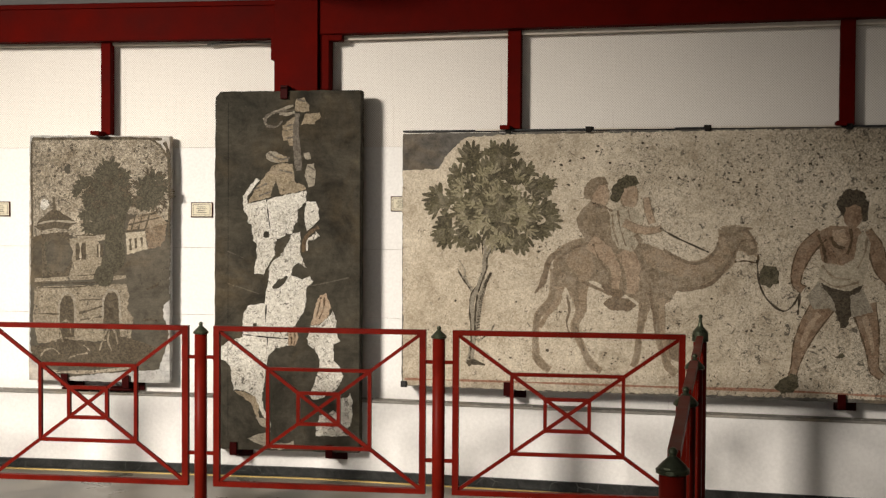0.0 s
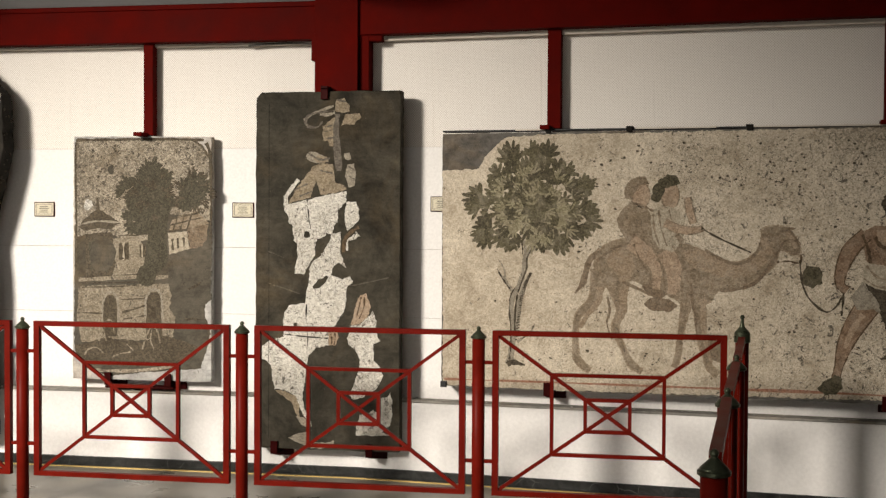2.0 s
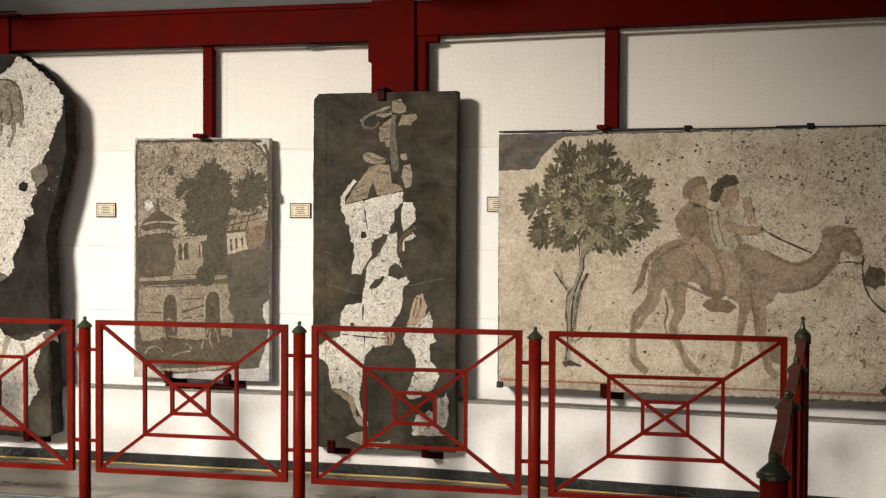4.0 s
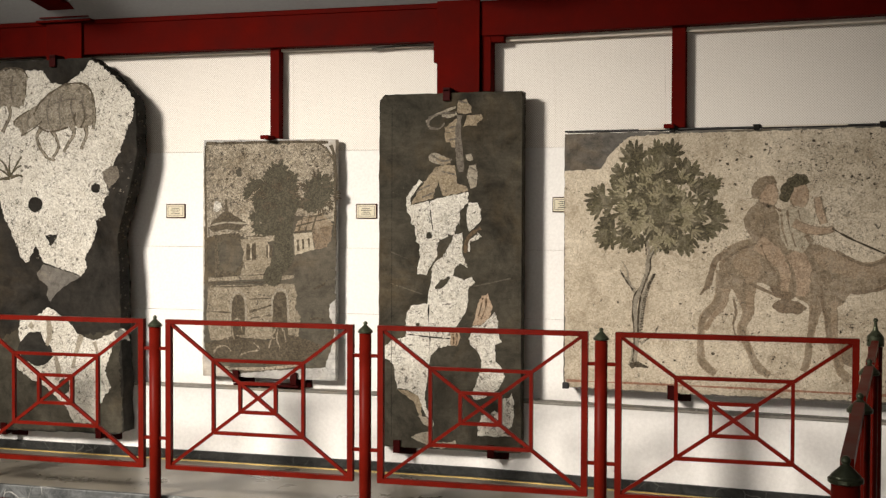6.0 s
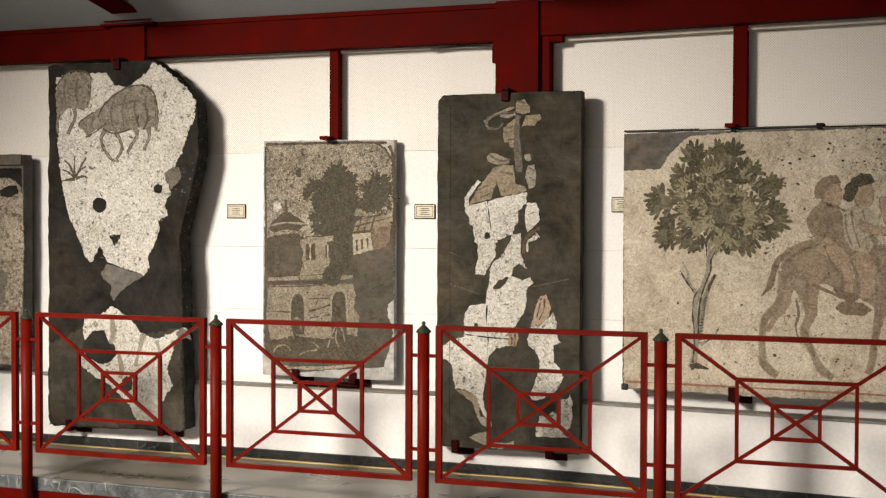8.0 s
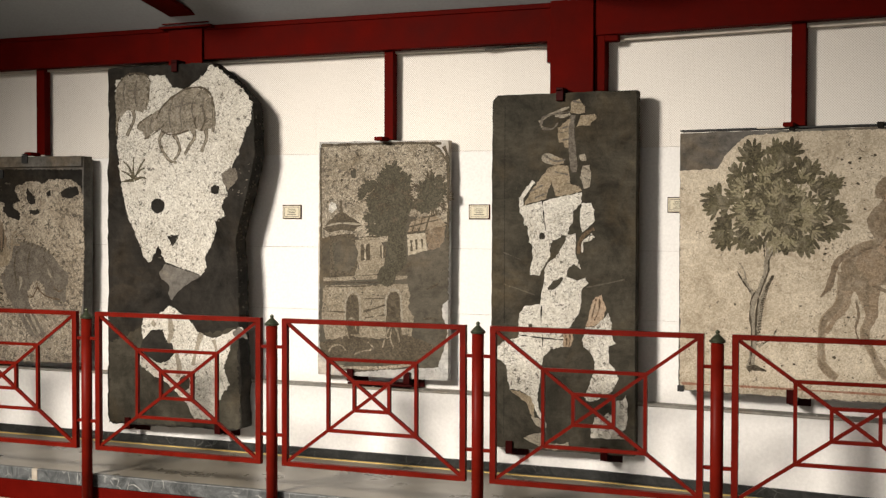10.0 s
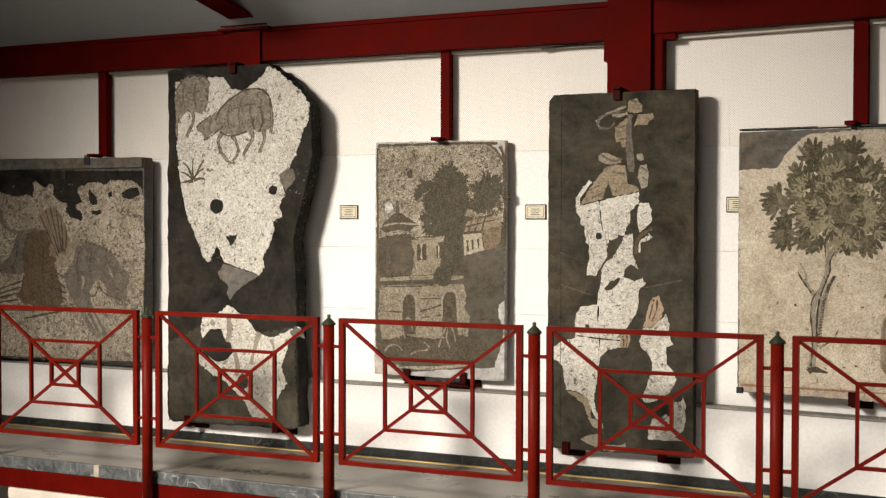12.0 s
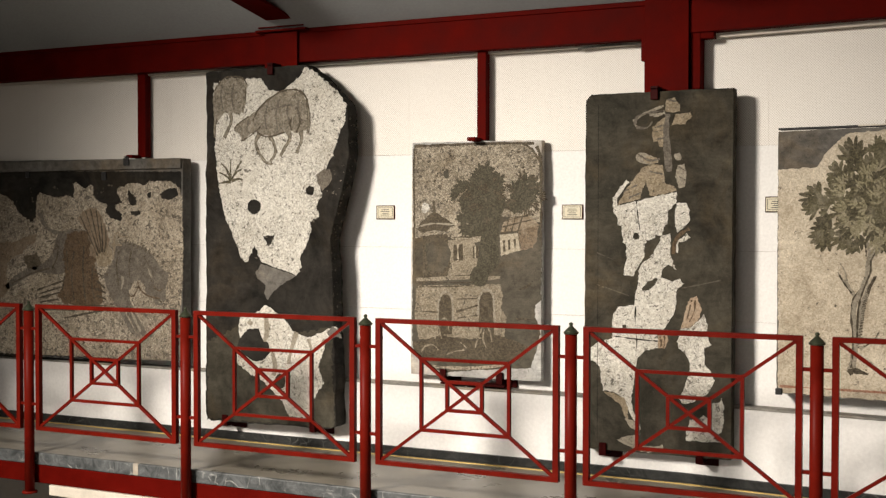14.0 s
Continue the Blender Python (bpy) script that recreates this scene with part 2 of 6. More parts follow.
RED_LINE = tesserae("red_line_tesserae", (0.30, 0.13, 0.08), (0.42, 0.22, 0.15), (0.2, 0.1, 0.07), pits=0.5, fade=0.6)
LEAF = tesserae("olive_tesserae", (0.085, 0.076, 0.046), (0.16, 0.145, 0.09), (0.062, 0.055, 0.034), pits=0.4, fade=0.4, mottle=0.5)
LEAF_DARK = tesserae("dark_olive_tesserae", (0.05, 0.044, 0.027), (0.115, 0.102, 0.064), (0.035, 0.03, 0.02), pits=0.25, fade=0.15)
LEAF_PALE = tesserae("pale_olive_tesserae", (0.20, 0.18, 0.11), (0.34, 0.31, 0.205), (0.14, 0.125, 0.08), pits=0.4, fade=0.6, mottle=0.3)
HAIR = tesserae("dark_brown_tesserae", (0.04, 0.032, 0.022), (0.095, 0.077, 0.053), (0.03, 0.025, 0.018), pits=0.3, fade=0.12)
GREY_TESS = tesserae("grey_tesserae", (0.095, 0.082, 0.066), (0.175, 0.155, 0.128), (0.07, 0.06, 0.048), pits=0.4, fade=0.25)
STONE_TESS = tesserae("stone_grey_tesserae", (0.23, 0.205, 0.16), (0.37, 0.335, 0.27), (0.16, 0.143, 0.112), pits=0.5, fade=0.4)
LINEN = tesserae("linen_tesserae", (0.34, 0.30, 0.225), (0.52, 0.465, 0.365), (0.24, 0.21, 0.16), pits=0.35, fade=0.3)
HOUSE_SKY = tesserae("brown_speckled_tesserae", (0.30, 0.262, 0.20), (0.54, 0.485, 0.39), (0.15, 0.13, 0.098), pits=0.9, stain=0.6, mottle=0.5)
HOUSE_WALL = tesserae("villa_wall_tesserae", (0.21, 0.18, 0.132), (0.36, 0.314, 0.24), (0.115, 0.098, 0.073), pits=0.7, fade=0.12, mottle=0.5)
HOUSE_DARK = tesserae("umber_tesserae", (0.062, 0.050, 0.034), (0.12, 0.099, 0.069), (0.045, 0.037, 0.026), pits=0.45, fade=0.12, mottle=0.4)
HOUSE_LEAF = tesserae("grey_olive_tesserae", (0.060, 0.054, 0.038), (0.108, 0.098, 0.07), (0.045, 0.04, 0.028), pits=0.35, fade=0.05, mottle=0.35)
SHADE = tesserae("shaded_dun_tesserae", (0.25, 0.19, 0.128), (0.38, 0.298, 0.21), (0.18, 0.136, 0.094), pits=0.45, fade=0.5)
TERRA = tesserae("terracotta_tesserae", (0.20, 0.135, 0.088), (0.315, 0.222, 0.152), (0.14, 0.093, 0.062), pits=0.45, fade=0.4, mottle=0.5)
HIDE = tesserae("grey_hide_tesserae", (0.165, 0.145, 0.113), (0.31, 0.28, 0.228), (0.115, 0.10, 0.078), pits=0.6, fade=0.6, fade_to=(0.46, 0.43, 0.37), mottle=0.8)
PLAQUE = painted("yellowed_label", (0.62, 0.57, 0.43), 0.4, 0.06, 12, 80, 0.02)
INK = painted("black_ink", (0.02, 0.02, 0.02), 0.5, 0.1, 10, 80, 0.02)


# ---- building helpers ----
def finish(name, bm, material, parent=None, label=""):
    me = bpy.data.meshes.new(name)
    bmesh.ops.recalc_face_normals(bm, faces=bm.faces)
    bm.to_mesh(me)
    bm.free()
    me.materials.append(material)
    ob = new(name, me)
    if parent:
        base = parent
        off = Vector((0, 0, 0))
        while base:
            off += base.location
            base = base.parent
        me.transform(Matrix.Translation(-off))
        ob.parent = parent
    if label:
        ob["label"] = label
    return ob


part = finish


def thing(name, base, label, category, group="", kind=""):
    ob = new(name)
    ob.location = base
    ob.empty_display_size = 0.1
    return tagged(ob, label, category, group, kind)


def based(ob, at):
    """Moves a mesh thing's origin to its base."""
    ob.data.transform(Matrix.Translation(-Vector(at)))
    ob.location = at
    return ob


def box(bm, x0, x1, y0, y1, z0, z1, bevel=0.0):
    b2 = bmesh.new()
    bmesh.ops.create_cube(b2, size=1)
    for v in b2.verts:
        v.co = Vector((x0 + (v.co.x + 0.5) * (x1 - x0), y0 + (v.co.y + 0.5) * (y1 - y0), z0 + (v.co.z + 0.5) * (z1 - z0)))
    if bevel:
        bmesh.ops.bevel(b2, geom=b2.edges[:], offset=bevel, segments=2, affect="EDGES", profile=0.5)
    me = bpy.data.meshes.new("tmp")
    b2.to_mesh(me)
    b2.free()
    bm.from_mesh(me)
    bpy.data.meshes.remove(me)
    return bm


def boxed(*a, **k):
    return box(bmesh.new(), *a, **k)


def bar(bm, p, q, w, d, roll_axis=(0, 1, 0)):
    """A flat bar from p to q, w wide across and d deep along roll_axis."""
    p, q = Vector(p), Vector(q)
    u = (q - p).normalized()
    n = Vector(roll_axis)
    n = (n - u * n.dot(u)).normalized()
    s = u.cross(n)
    ring = [bm.verts.new(e + s * (w / 2 * i) + n * (d / 2 * j)) for e in (p, q) for i, j in ((-1, -1), (1, -1), (1, 1), (-1, 1))]
    bm.faces.new(ring[0:4])
    bm.faces.new(ring[7:3:-1])
    for k in range(4):
        bm.faces.new((ring[k], ring[4 + k], ring[4 + (k + 1) % 4], ring[(k + 1) % 4]))
    return bm


def turned(bm, cx, cy, profile, seg=20):
    """A turned shape from (radius, height) pairs."""
    rings = []
    for r, z in profile:
        rings.append([bm.verts.new((cx + r * math.cos(2 * math.pi * k / seg), cy + r * math.sin(2 * math.pi * k / seg), z)) for k in range(seg)])
    for a, b in zip(rings, rings[1:]):
        for k in range(seg):
            bm.faces.new((a[k], a[(k + 1) % seg], b[(k + 1) % seg], b[k]))
    bm.faces.new(rings[0][::-1])
    bm.faces.new(rings[-1])
    for fc in bm.faces:
        fc.smooth = True
    return bm


def ragged(pts, step, amp, rng):
    """The closed outline pts cut into short pieces, each corner pushed about a little."""
    out = []
    for (x0, z0), (x1, z1) in zip(pts, pts[1:] + pts[:1]):
        n = max(1, int(math.hypot(x1 - x0, z1 - z0) / step))
        for k in range(n):
            f = k / n
            out.append((x0 + (x1 - x0) * f + rng.uniform(-amp, amp), z0 + (z1 - z0) * f + rng.uniform(-amp, amp)))
    return out


def plate(bm, pts, y, deep):
    """A flat piece with the outline pts (x, z), its face at y, its back at y + deep."""
    f = [bm.verts.new((x, y, z)) for x, z in pts]
    b = [bm.verts.new((x, y + deep, z)) for x, z in pts]
    bm.faces.new(f)
    bm.faces.new(b[::-1])
    n = len(pts)
    for k in range(n):
        bm.faces.new((f[k], b[k], b[(k + 1) % n], f[(k + 1) % n]))
    return bm


# The faces of the slabs by name; a stone stands barely proud of the face that it is set in.
FACES = {}


def lay(y, parent):
    face = FACES.get(parent.name, y)
    return face - 0.0004 - (face - y) * 0.22


def inlay(name, pts, y, material, parent, label="", step=0.013, amp=0.0042, seed=1, deep=0.006):
    return part(name, plate(bmesh.new(), ragged(pts, step, amp, random.Random(seed)), lay(y, parent), deep), material, parent, label)


def glide(pts, n=6):
    """A smooth line through pts (x, z, width)."""
    out = []
    for i in range(len(pts) - 1):
        a, b, c, d = (np.array(pts[max(0, min(len(pts) - 1, i + k))], float) for k in (-1, 0, 1, 2))
        for k in range(n):
            t = k / n
            out.append(0.5 * (2 * b + (c - a) * t + (2 * a - 5 * b + 4 * c - d) * t * t + (3 * b - a - 3 * c + d) * t ** 3))
    return out + [np.array(pts[-1], float)]


def ribbon(bm, pts, y, deep=0.006, jitter=0.0, rng=None):
    """A band of changing width along pts (x, z, width)."""
    line = glide(pts)
    le, ri = [], []
    for i, p in enumerate(line):
        a, b = line[max(0, i - 1)], line[min(len(line) - 1, i + 1)]
        dx, dz = b[0] - a[0], b[1] - a[1]
        n = math.hypot(dx, dz) or 1
        w = max(0.002, p[2]) / 2
        j = rng.uniform(-jitter, jitter) if rng else 0
        le.append((p[0] - dz / n * (w + j), p[1] + dx / n * (w + j)))
        ri.append((p[0] + dz / n * (w + j), p[1] - dx / n * (w + j)))
    for k in range(len(line) - 1):
        f = [bm.verts.new((*q, 0)) for q in (le[k], ri[k], ri[k + 1], le[k + 1])]
        for v in f:
            v.co = Vector((v.co.x, y, v.co.y))
        bm.faces.new(f)
    bmesh.ops.remove_doubles(bm, verts=bm.verts[:], dist=0.0004)
    return bm


def bands(name, lines, y, material, parent, label="", seed=2, contour=None, edge=0.007):
    """Bands of changing width as one part; with contour, a thin darker line runs along both their sides."""
    bm = bmesh.new()
    rng = random.Random(seed)
    for k, ln in enumerate(lines):
        b2 = ribbon(bmesh.new(), ln, lay(y, parent) - 0.0001 - 0.00003 * k, jitter=0.003, rng=rng)
        ex = bmesh.ops.extrude_face_region(b2, geom=b2.faces[:])
        for v in ex["geom"]:
            if isinstance(v, bmesh.types.BMVert):
                v.co.y += 0.006
        me = bpy.data.meshes.new("tmp")
        b2.to_mesh(me)
        b2.free()
        bm.from_mesh(me)
        bpy.data.meshes.remove(me)
    ob = part(name, bm, material, parent, label)
    if contour:
        sides = []
        for ln in lines:
            for sgn in (-1, 1):
                out = []
                for i, p in enumerate(ln):
                    q0, q1 = ln[max(0, i - 1)], ln[min(len(ln) - 1, i + 1)]
                    dx, dz = q1[0] - q0[0], q1[1] - q0[1]
                    n = math.hypot(dx, dz) or 1
                    o = sgn * (p[2] / 2 - edge / 3)
                    out.append((p[0] - dz / n * o, p[1] + dx / n * o, edge))
                sides.append(out)
        bands("contour_line", sides, y - 0.0015, contour, parent, seed=seed + 1)
    return ob


def contour_of(pts, y, material, parent, edge=0.007, seed=4):
    """A thin line round the closed outline pts."""
    ring = [(x, z, edge) for x, z in pts]
    return bands("contour_line", [ring + ring[:1]], y, material, parent, seed=seed)


def lost_stones(parent, x0, x1, z0, z1, n, y, material, seed, small=0.003, large=0.011, drift=1.0):
    """Many small dark gaps where stones are lost, in loose clusters; drift above 1 gathers them towards x1."""
    rng = random.Random(seed)
    bm = bmesh.new()
    k = 0
    while k < n:
        cx, cz = x0 + (x1 - x0) * rng.random() ** (1 / drift), rng.uniform(z0, z1)
        for j in range(rng.randint(1, 5)):
            k += 1
            px = min(x1, max(x0, cx + rng.gauss(0, 0.035)))
            pz = min(z1, max(z0, cz + rng.gauss(0, 0.022)))
            r = small + (large - small) * rng.random() ** 3
            pts = [(px + r * rng.uniform(0.5, 1.5) * math.cos(a), pz + r * rng.uniform(0.4, 1.1) * math.sin(a)) for a in (i * math.pi / 4 for i in range(8))]
            plate(bm, pts, lay(y, parent) - 0.00002 * (k % 9), 0.004)
    ob = part("lost_stones", bm, material, parent, "small dark gaps of lost stones")
    ob["kind"] = "stuff"
    return ob


def oval(cx, cz, rx, rz, n=22, tilt=0.0):
    c, s = math.cos(tilt), math.sin(tilt)
    out = []
    for k in range(n):
        a = 2 * math.pi * k / n
        x, z = rx * math.cos(a), rz * math.sin(a)
        out.append((cx + x * c - z * s, cz + x * s + z * c))
    return out


def leaf_spray(bm, cx, cz, size, y, rng, count=7, spread=2 * math.pi, aim=0.0, slim=0.17):
    """Blunt leaves that fan out from one twig end, the middle ones longest."""
    prof = ((0.0, 0.25), (0.3, 0.7), (0.65, 1.0), (0.88, 0.7), (1.0, 0.0), (0.88, -0.7), (0.65, -1.0), (0.3, -0.7), (0.0, -0.25))
    for k in range(count):
        off = (k + 0.5) / count - 0.5
        a = aim + spread * off + rng.uniform(-0.16, 0.16)
        ln = size * rng.uniform(0.8, 1.15) * (1.0 - 0.5 * abs(off))
        wd = size * slim * rng.uniform(0.8, 1.15)
        dx, dz = math.cos(a), math.sin(a)
        yy = y - rng.uniform(0.0, 0.0006)
        vs = [bm.verts.new((cx + dx * u * ln - dz * v * wd, yy, cz + dz * u * ln + dx * v * wd)) for u, v in prof]
        bk = [bm.verts.new((v.co.x, y + 0.006, v.co.z)) for v in vs]
        bm.faces.new(vs)
        for i in range(9):
            bm.faces.new((vs[i], bk[i], bk[(i + 1) % 9], vs[(i + 1) % 9]))
    return bm


# ---- the setting ----
WALL_Y, PLINTH_Y, RAIL_Y = 7.12, 7.02, 5.97
X0, X1 = -9.5, 4.0
wall = finish("wall_north", boxed(X0, -1.70, WALL_Y + 0.012, WALL_Y + 0.3, -2.0, 3.3), SHELL)
tagged(wall, "white panelled gallery wall with perforated sheets above", "wall", kind="structure")
floor = finish("floor", boxed(X0, X1, RAIL_Y + 0.079, PLINTH_Y + 0.02, -0.16, 0.012), FLOOR)
tagged(floor, "beige polished gallery floor behind the railing", "floor", kind="structure")
bm = bmesh.new()
vs = [bm.verts.new(p) for p in ((0.55, RAIL_Y + 0.077, 0.012), (X1, RAIL_Y + 0.077, 0.012), (X1, -2.6, 0.012), (-0.32, -2.6, 0.012))]
ex = bmesh.ops.extrude_face_region(bm, geom=[bm.faces.new(vs)])
for v in ex["geom"]:
    if isinstance(v, bmesh.types.BMVert):
        v.co.z = -0.16
side_floor = tagged(finish("floor_side", bm, FLOOR), "beige polished gallery floor along the side", "floor", kind="structure")
bm = bar(bmesh.new(), (0.585, RAIL_Y + 0.05, -1.09), (-0.285, -2.6, -1.09), 1.8, 0.06, (1, 0, 0))
tagged(finish("wall_lower_side", bm, TRIM), "cream wall under the side gallery", "wall", kind="structure")
coping = finish("coping", boxed(X0, 0.66, RAIL_Y + 0.045, RAIL_Y + 0.078, -0.066, 0.014, bevel=0.006), COPING)
tagged(coping, "grey veined marble kerb at the gallery's edge", "kerb", kind="structure")
filler = finish("kerb_filler", boxed(-5.062, -5.018, RAIL_Y + 0.042, RAIL_Y + 0.076, -0.062, 0.0155, bevel=0.004), LEDGE)
tagged(filler, "pale mortar that fills a joint of the kerb", "kerb", kind="structure")
edge = finish("edge_beam", boxed(X0, 0.66, RAIL_Y + 0.05, RAIL_Y + 0.078, -0.19, -0.068, bevel=0.004), RED)
tagged(edge, "dark red steel beam under the gallery's marble kerb", "beam", kind="structure")
cornice = finish("cornice", boxed(-5.765, 0.6, RAIL_Y + 0.035, RAIL_Y + 0.21, -0.262, -0.193, bevel=0.004), TRIM)
tagged(cornice, "cream cornice under the red edge beam", "trim", kind="structure")
lower = finish("wall_lower", boxed(-5.765, 0.66, RAIL_Y + 0.22, RAIL_Y + 0.4, -2.0, -0.17), TRIM)
tagged(lower, "cream wall under the gallery floor", "wall", kind="structure")
pit = finish("floor_lower", boxed(X0, 0.9, -2.6, WALL_Y, -2.1, -2.0), FLOOR)
tagged(pit, "sunken hall floor below the gallery", "floor", kind="structure")
for nm, b in (("wall_south", (X0, X1, -2.9, -2.6, -2.1, 6.2)), ("wall_west", (X0 - 0.3, X0, -2.9, WALL_Y + 0.3, -2.1, 6.2)), ("wall_east", (X1, X1 + 0.3, -2.9, WALL_Y + 0.3, -2.1, 6.2))):
    tagged(finish(nm, boxed(*b), SHELL), "plain wall that closes the hall", "wall", kind="structure")
bm = bmesh.new()
prof = ((WALL_Y + 0.3, 2.902), (WALL_Y - 0.14, 2.902), (1.8, 5.5), (-2.9, 5.5), (-2.9, 5.7), (1.7, 5.7), (WALL_Y + 0.3, 3.2))
rings = [[bm.verts.new((x, y, z)) for y, z in prof] for x in (X0, X1)]
bm.faces.new(rings[0])
bm.faces.new(rings[1][::-1])
for k in range(7):
    bm.faces.new((rings[0][k], rings[0][(k + 1) % 7], rings[1][(k + 1) % 7], rings[1][k]))
tagged(finish("ceiling", bm, CEILING), "grey sloping ceiling above the steel frame", "ceiling", kind="structure")

# wall panels: perforated above, smooth below, with open joints
def panelled(host, xa, xb, first):
    x = first
    while x < xb - 0.02:
        a, b = max(x, xa), min(x + 0.66, xb)
        if b - a > 0.02:
            part("perforated_panel", boxed(a + 0.0003, b - 0.0003, WALL_Y, WALL_Y + 0.010, 2.0225, 2.70), PERF, host)
        x += 0.66
    for z0, z1 in ((0.494, 0.981), (0.983, 1.399), (1.401, 2.0205)):
        x = first - 0.33
        while x < xb - 0.02:
            a, b = max(x, xa), min(x + 2.64, xb)
            if b - a > 0.02:
                part("smooth_panel", boxed(a + 0.0004, b - 0.0004, WALL_Y - 0.001, WALL_Y + 0.010, z0, z1), WHITE, host)
            x += 2.64


HINGE = -1.70
panelled(wall, X0, HINGE, -9.57)
bay = finish("wall_bay", boxed(HINGE, X1, WALL_Y + 0.012, WALL_Y + 0.3, -0.2, 3.3), SHELL)
tagged(bay, "white panelled wall of the next bay, slightly turned", "wall", kind="structure")
panelled(bay, HINGE, X1, -1.914)
BAY_PARTS = [bay]


def run(name, label, category, material, y0, y1, z0, z1, bevel=0.003, rise=0.0):
    """A strip along the foot or top of the wall: one length for each bay."""
    o1 = finish(name, boxed(X0, HINGE, y0, y1, z0, z1, bevel=bevel), material)
    o2 = finish(name, boxed(HINGE, X1, y0, y1, z0 + rise, z1 + rise, bevel=bevel), material)
    BAY_PARTS.append(o2)
    for o in (o1, o2):
        tagged(o, label, category, kind="structure")


run("wall_plinth", "white plastered low plinth along the foot of the wall", "wall", PLINTH, PLINTH_Y, WALL_Y + 0.008, -0.02, 0.478, 0.004)
run("ledge_trim", "dusty grey ledge on top of the white plinth", "trim", LEDGE, PLINTH_Y - 0.006, WALL_Y + 0.006, 0.4795, 0.494)
run("baseboard", "black veined marble skirting along the wall", "baseboard", MARBLE, PLINTH_Y - 0.02, PLINTH_Y - 0.001, 0.013, 0.070)
run("floor_trim", "thin brass strip let into the gallery floor", "trim", BRASS, PLINTH_Y - 0.066, PLINTH_Y - 0.05, 0.008, 0.0165, 0.0)

# steel frame
beam = thing("beam", (-4.0, 7.02, 2.67), "dark red painted steel beam along the wall top", "beam", kind="structure")
bm = boxed(X0, -1.97, 6.99, 7.12, 2.672, 2.871, bevel=0.004)
part("left_length", bm, RED, beam)
right = finish("beam", boxed(-1.692, X1, 6.99, 7.11, 2.692, 3.25, bevel=0.004), RED)
BAY_PARTS.append(tagged(right, "deep dark red steel beam over the next bay", "beam", kind="structure"))
bm = boxed(X0, -1.97, 6.984, 7.06, 2.872, 2.9015, bevel=0.002)
part("top_flange", bm, RED, beam)
tr = tagged(finish("trim_strip", boxed(X0, -1.97, 7.07, 7.119, 2.655, 2.671), TRIM), "thin cream trim under the beam", "trim", kind="structure")
tr = tagged(finish("trim_strip", boxed(-1.60, X1, 7.07, 7.119, 2.664, 2.691), TRIM), "thin cream trim under the beam", "trim", kind="structure")
BAY_PARTS.append(tr)


bm = bmesh.new()
for k in range(16):
    xa, xb = -2.42 + 0.028 * k, -2.42 + 0.028 * (k + 1)
    za, zb = (2.650 + 0.012 * math.sin(math.pi * q / 16) for q in (k, k + 1))
    bar(bm, (xa, 7.066, za), (xb, 7.066, zb), 0.012, 0.006)
tagged(finish("torn_trim", bm, MORTAR_GREY), "loose torn sealing strip under the beam", "trim", kind="structure")


def column(cx, z0, label, top=3.3):
    c = thing("column", (cx, 7.02, z0), label, "column", kind="structure")
    part("front_flange", boxed(cx - 0.133, cx + 0.133, 6.965, 6.985, z0, top, bevel=0.002), RED, c)
    part("web", boxed(cx - 0.02, cx + 0.02, 6.985, 7.098, z0, top), RED, c)
    part("back_flange", boxed(cx - 0.133, cx + 0.133, 7.098, 7.118, z0, top), RED, c)
    return c


c1 = column(-1.835, 0.50, "dark red steel column behind the tall slab")
part("gusset", boxed(-1.99, -1.968, 6.97, 7.11, 2.54, 2.70), RED, c1)
part("gusset", boxed(-1.70, -1.640, 7.0, 7.11, 2.36, 2.70, bevel=0.003), RED, c1)
part("gusset", boxed(-1.64, -1.56, 7.0, 7.07, 2.655, 2.70, bevel=0.004), RED, c1)
c2 = column(-4.55, 0.50, "dark red steel column behind the broken slab", 2.884)
part("upper_post", boxed(-4.60, -4.42, 6.97, 7.09, 2.93, 3.6, bevel=0.002), RED, c2)
part("cap_plate", boxed(-4.74, -4.33, 6.93, 7.11, 2.885, 2.90, bevel=0.002), RED, c2)
part("cap_plate", boxed(-4.72, -4.35, 6.94, 7.10, 2.915, 2.93, bevel=0.002), RED, c2)
for cx in (-4.51, -1.835):
    bm = bmesh.new()
    # bottom flange: flat at the knee, then steep under the roof
    for p, q, w, d in (((cx, 6.96, 2.95), (cx, 5.95, 3.117), 0.20, 0.02), ((cx, 5.95, 3.117), (cx, 1.9, 5.15), 0.20, 0.02), ((cx, 6.96, 3.10), (cx, 5.95, 3.267), 0.012, 0.28), ((cx, 5.95, 3.267), (cx, 1.9, 5.30), 0.012, 0.28)):
        bar(bm, p, q, w, d, (0, 0.3, 0.95))
    r = finish("rafter", bm, RED)
    tagged(based(r, (cx, 6.96, 2.93)), "dark red steel rafter rising from the column", "rafter", kind="structure")


def strut(cx, z0, w=0.07):
    s = thing("strut", (cx, 7.06, z0), "slim dark red steel strut that hangs from the beam", "strut", "struts above the slabs", kind="structure")
    part("web", boxed(cx - w / 2, cx + w / 2, 7.035, 7.10, z0, 2.70, bevel=0.003), RED, s)
    part("hook", boxed(cx - w / 2 - 0.026, cx - w / 2 + 0.03, 6.935, 7.05, z0 - 0.010, z0 + 0.014, bevel=0.003), RED, s)
    return s


strut(-3.064, 2.10, 0.062)
BAY_PARTS += [strut(-0.505, 2.115, 0.078), strut(1.345, 2.115, 0.078)]
strut(-5.825, 2.05, 0.072)

# ---- the railing ----
RAIL_LABEL = "red painted steel railing panel with nested rectangles"


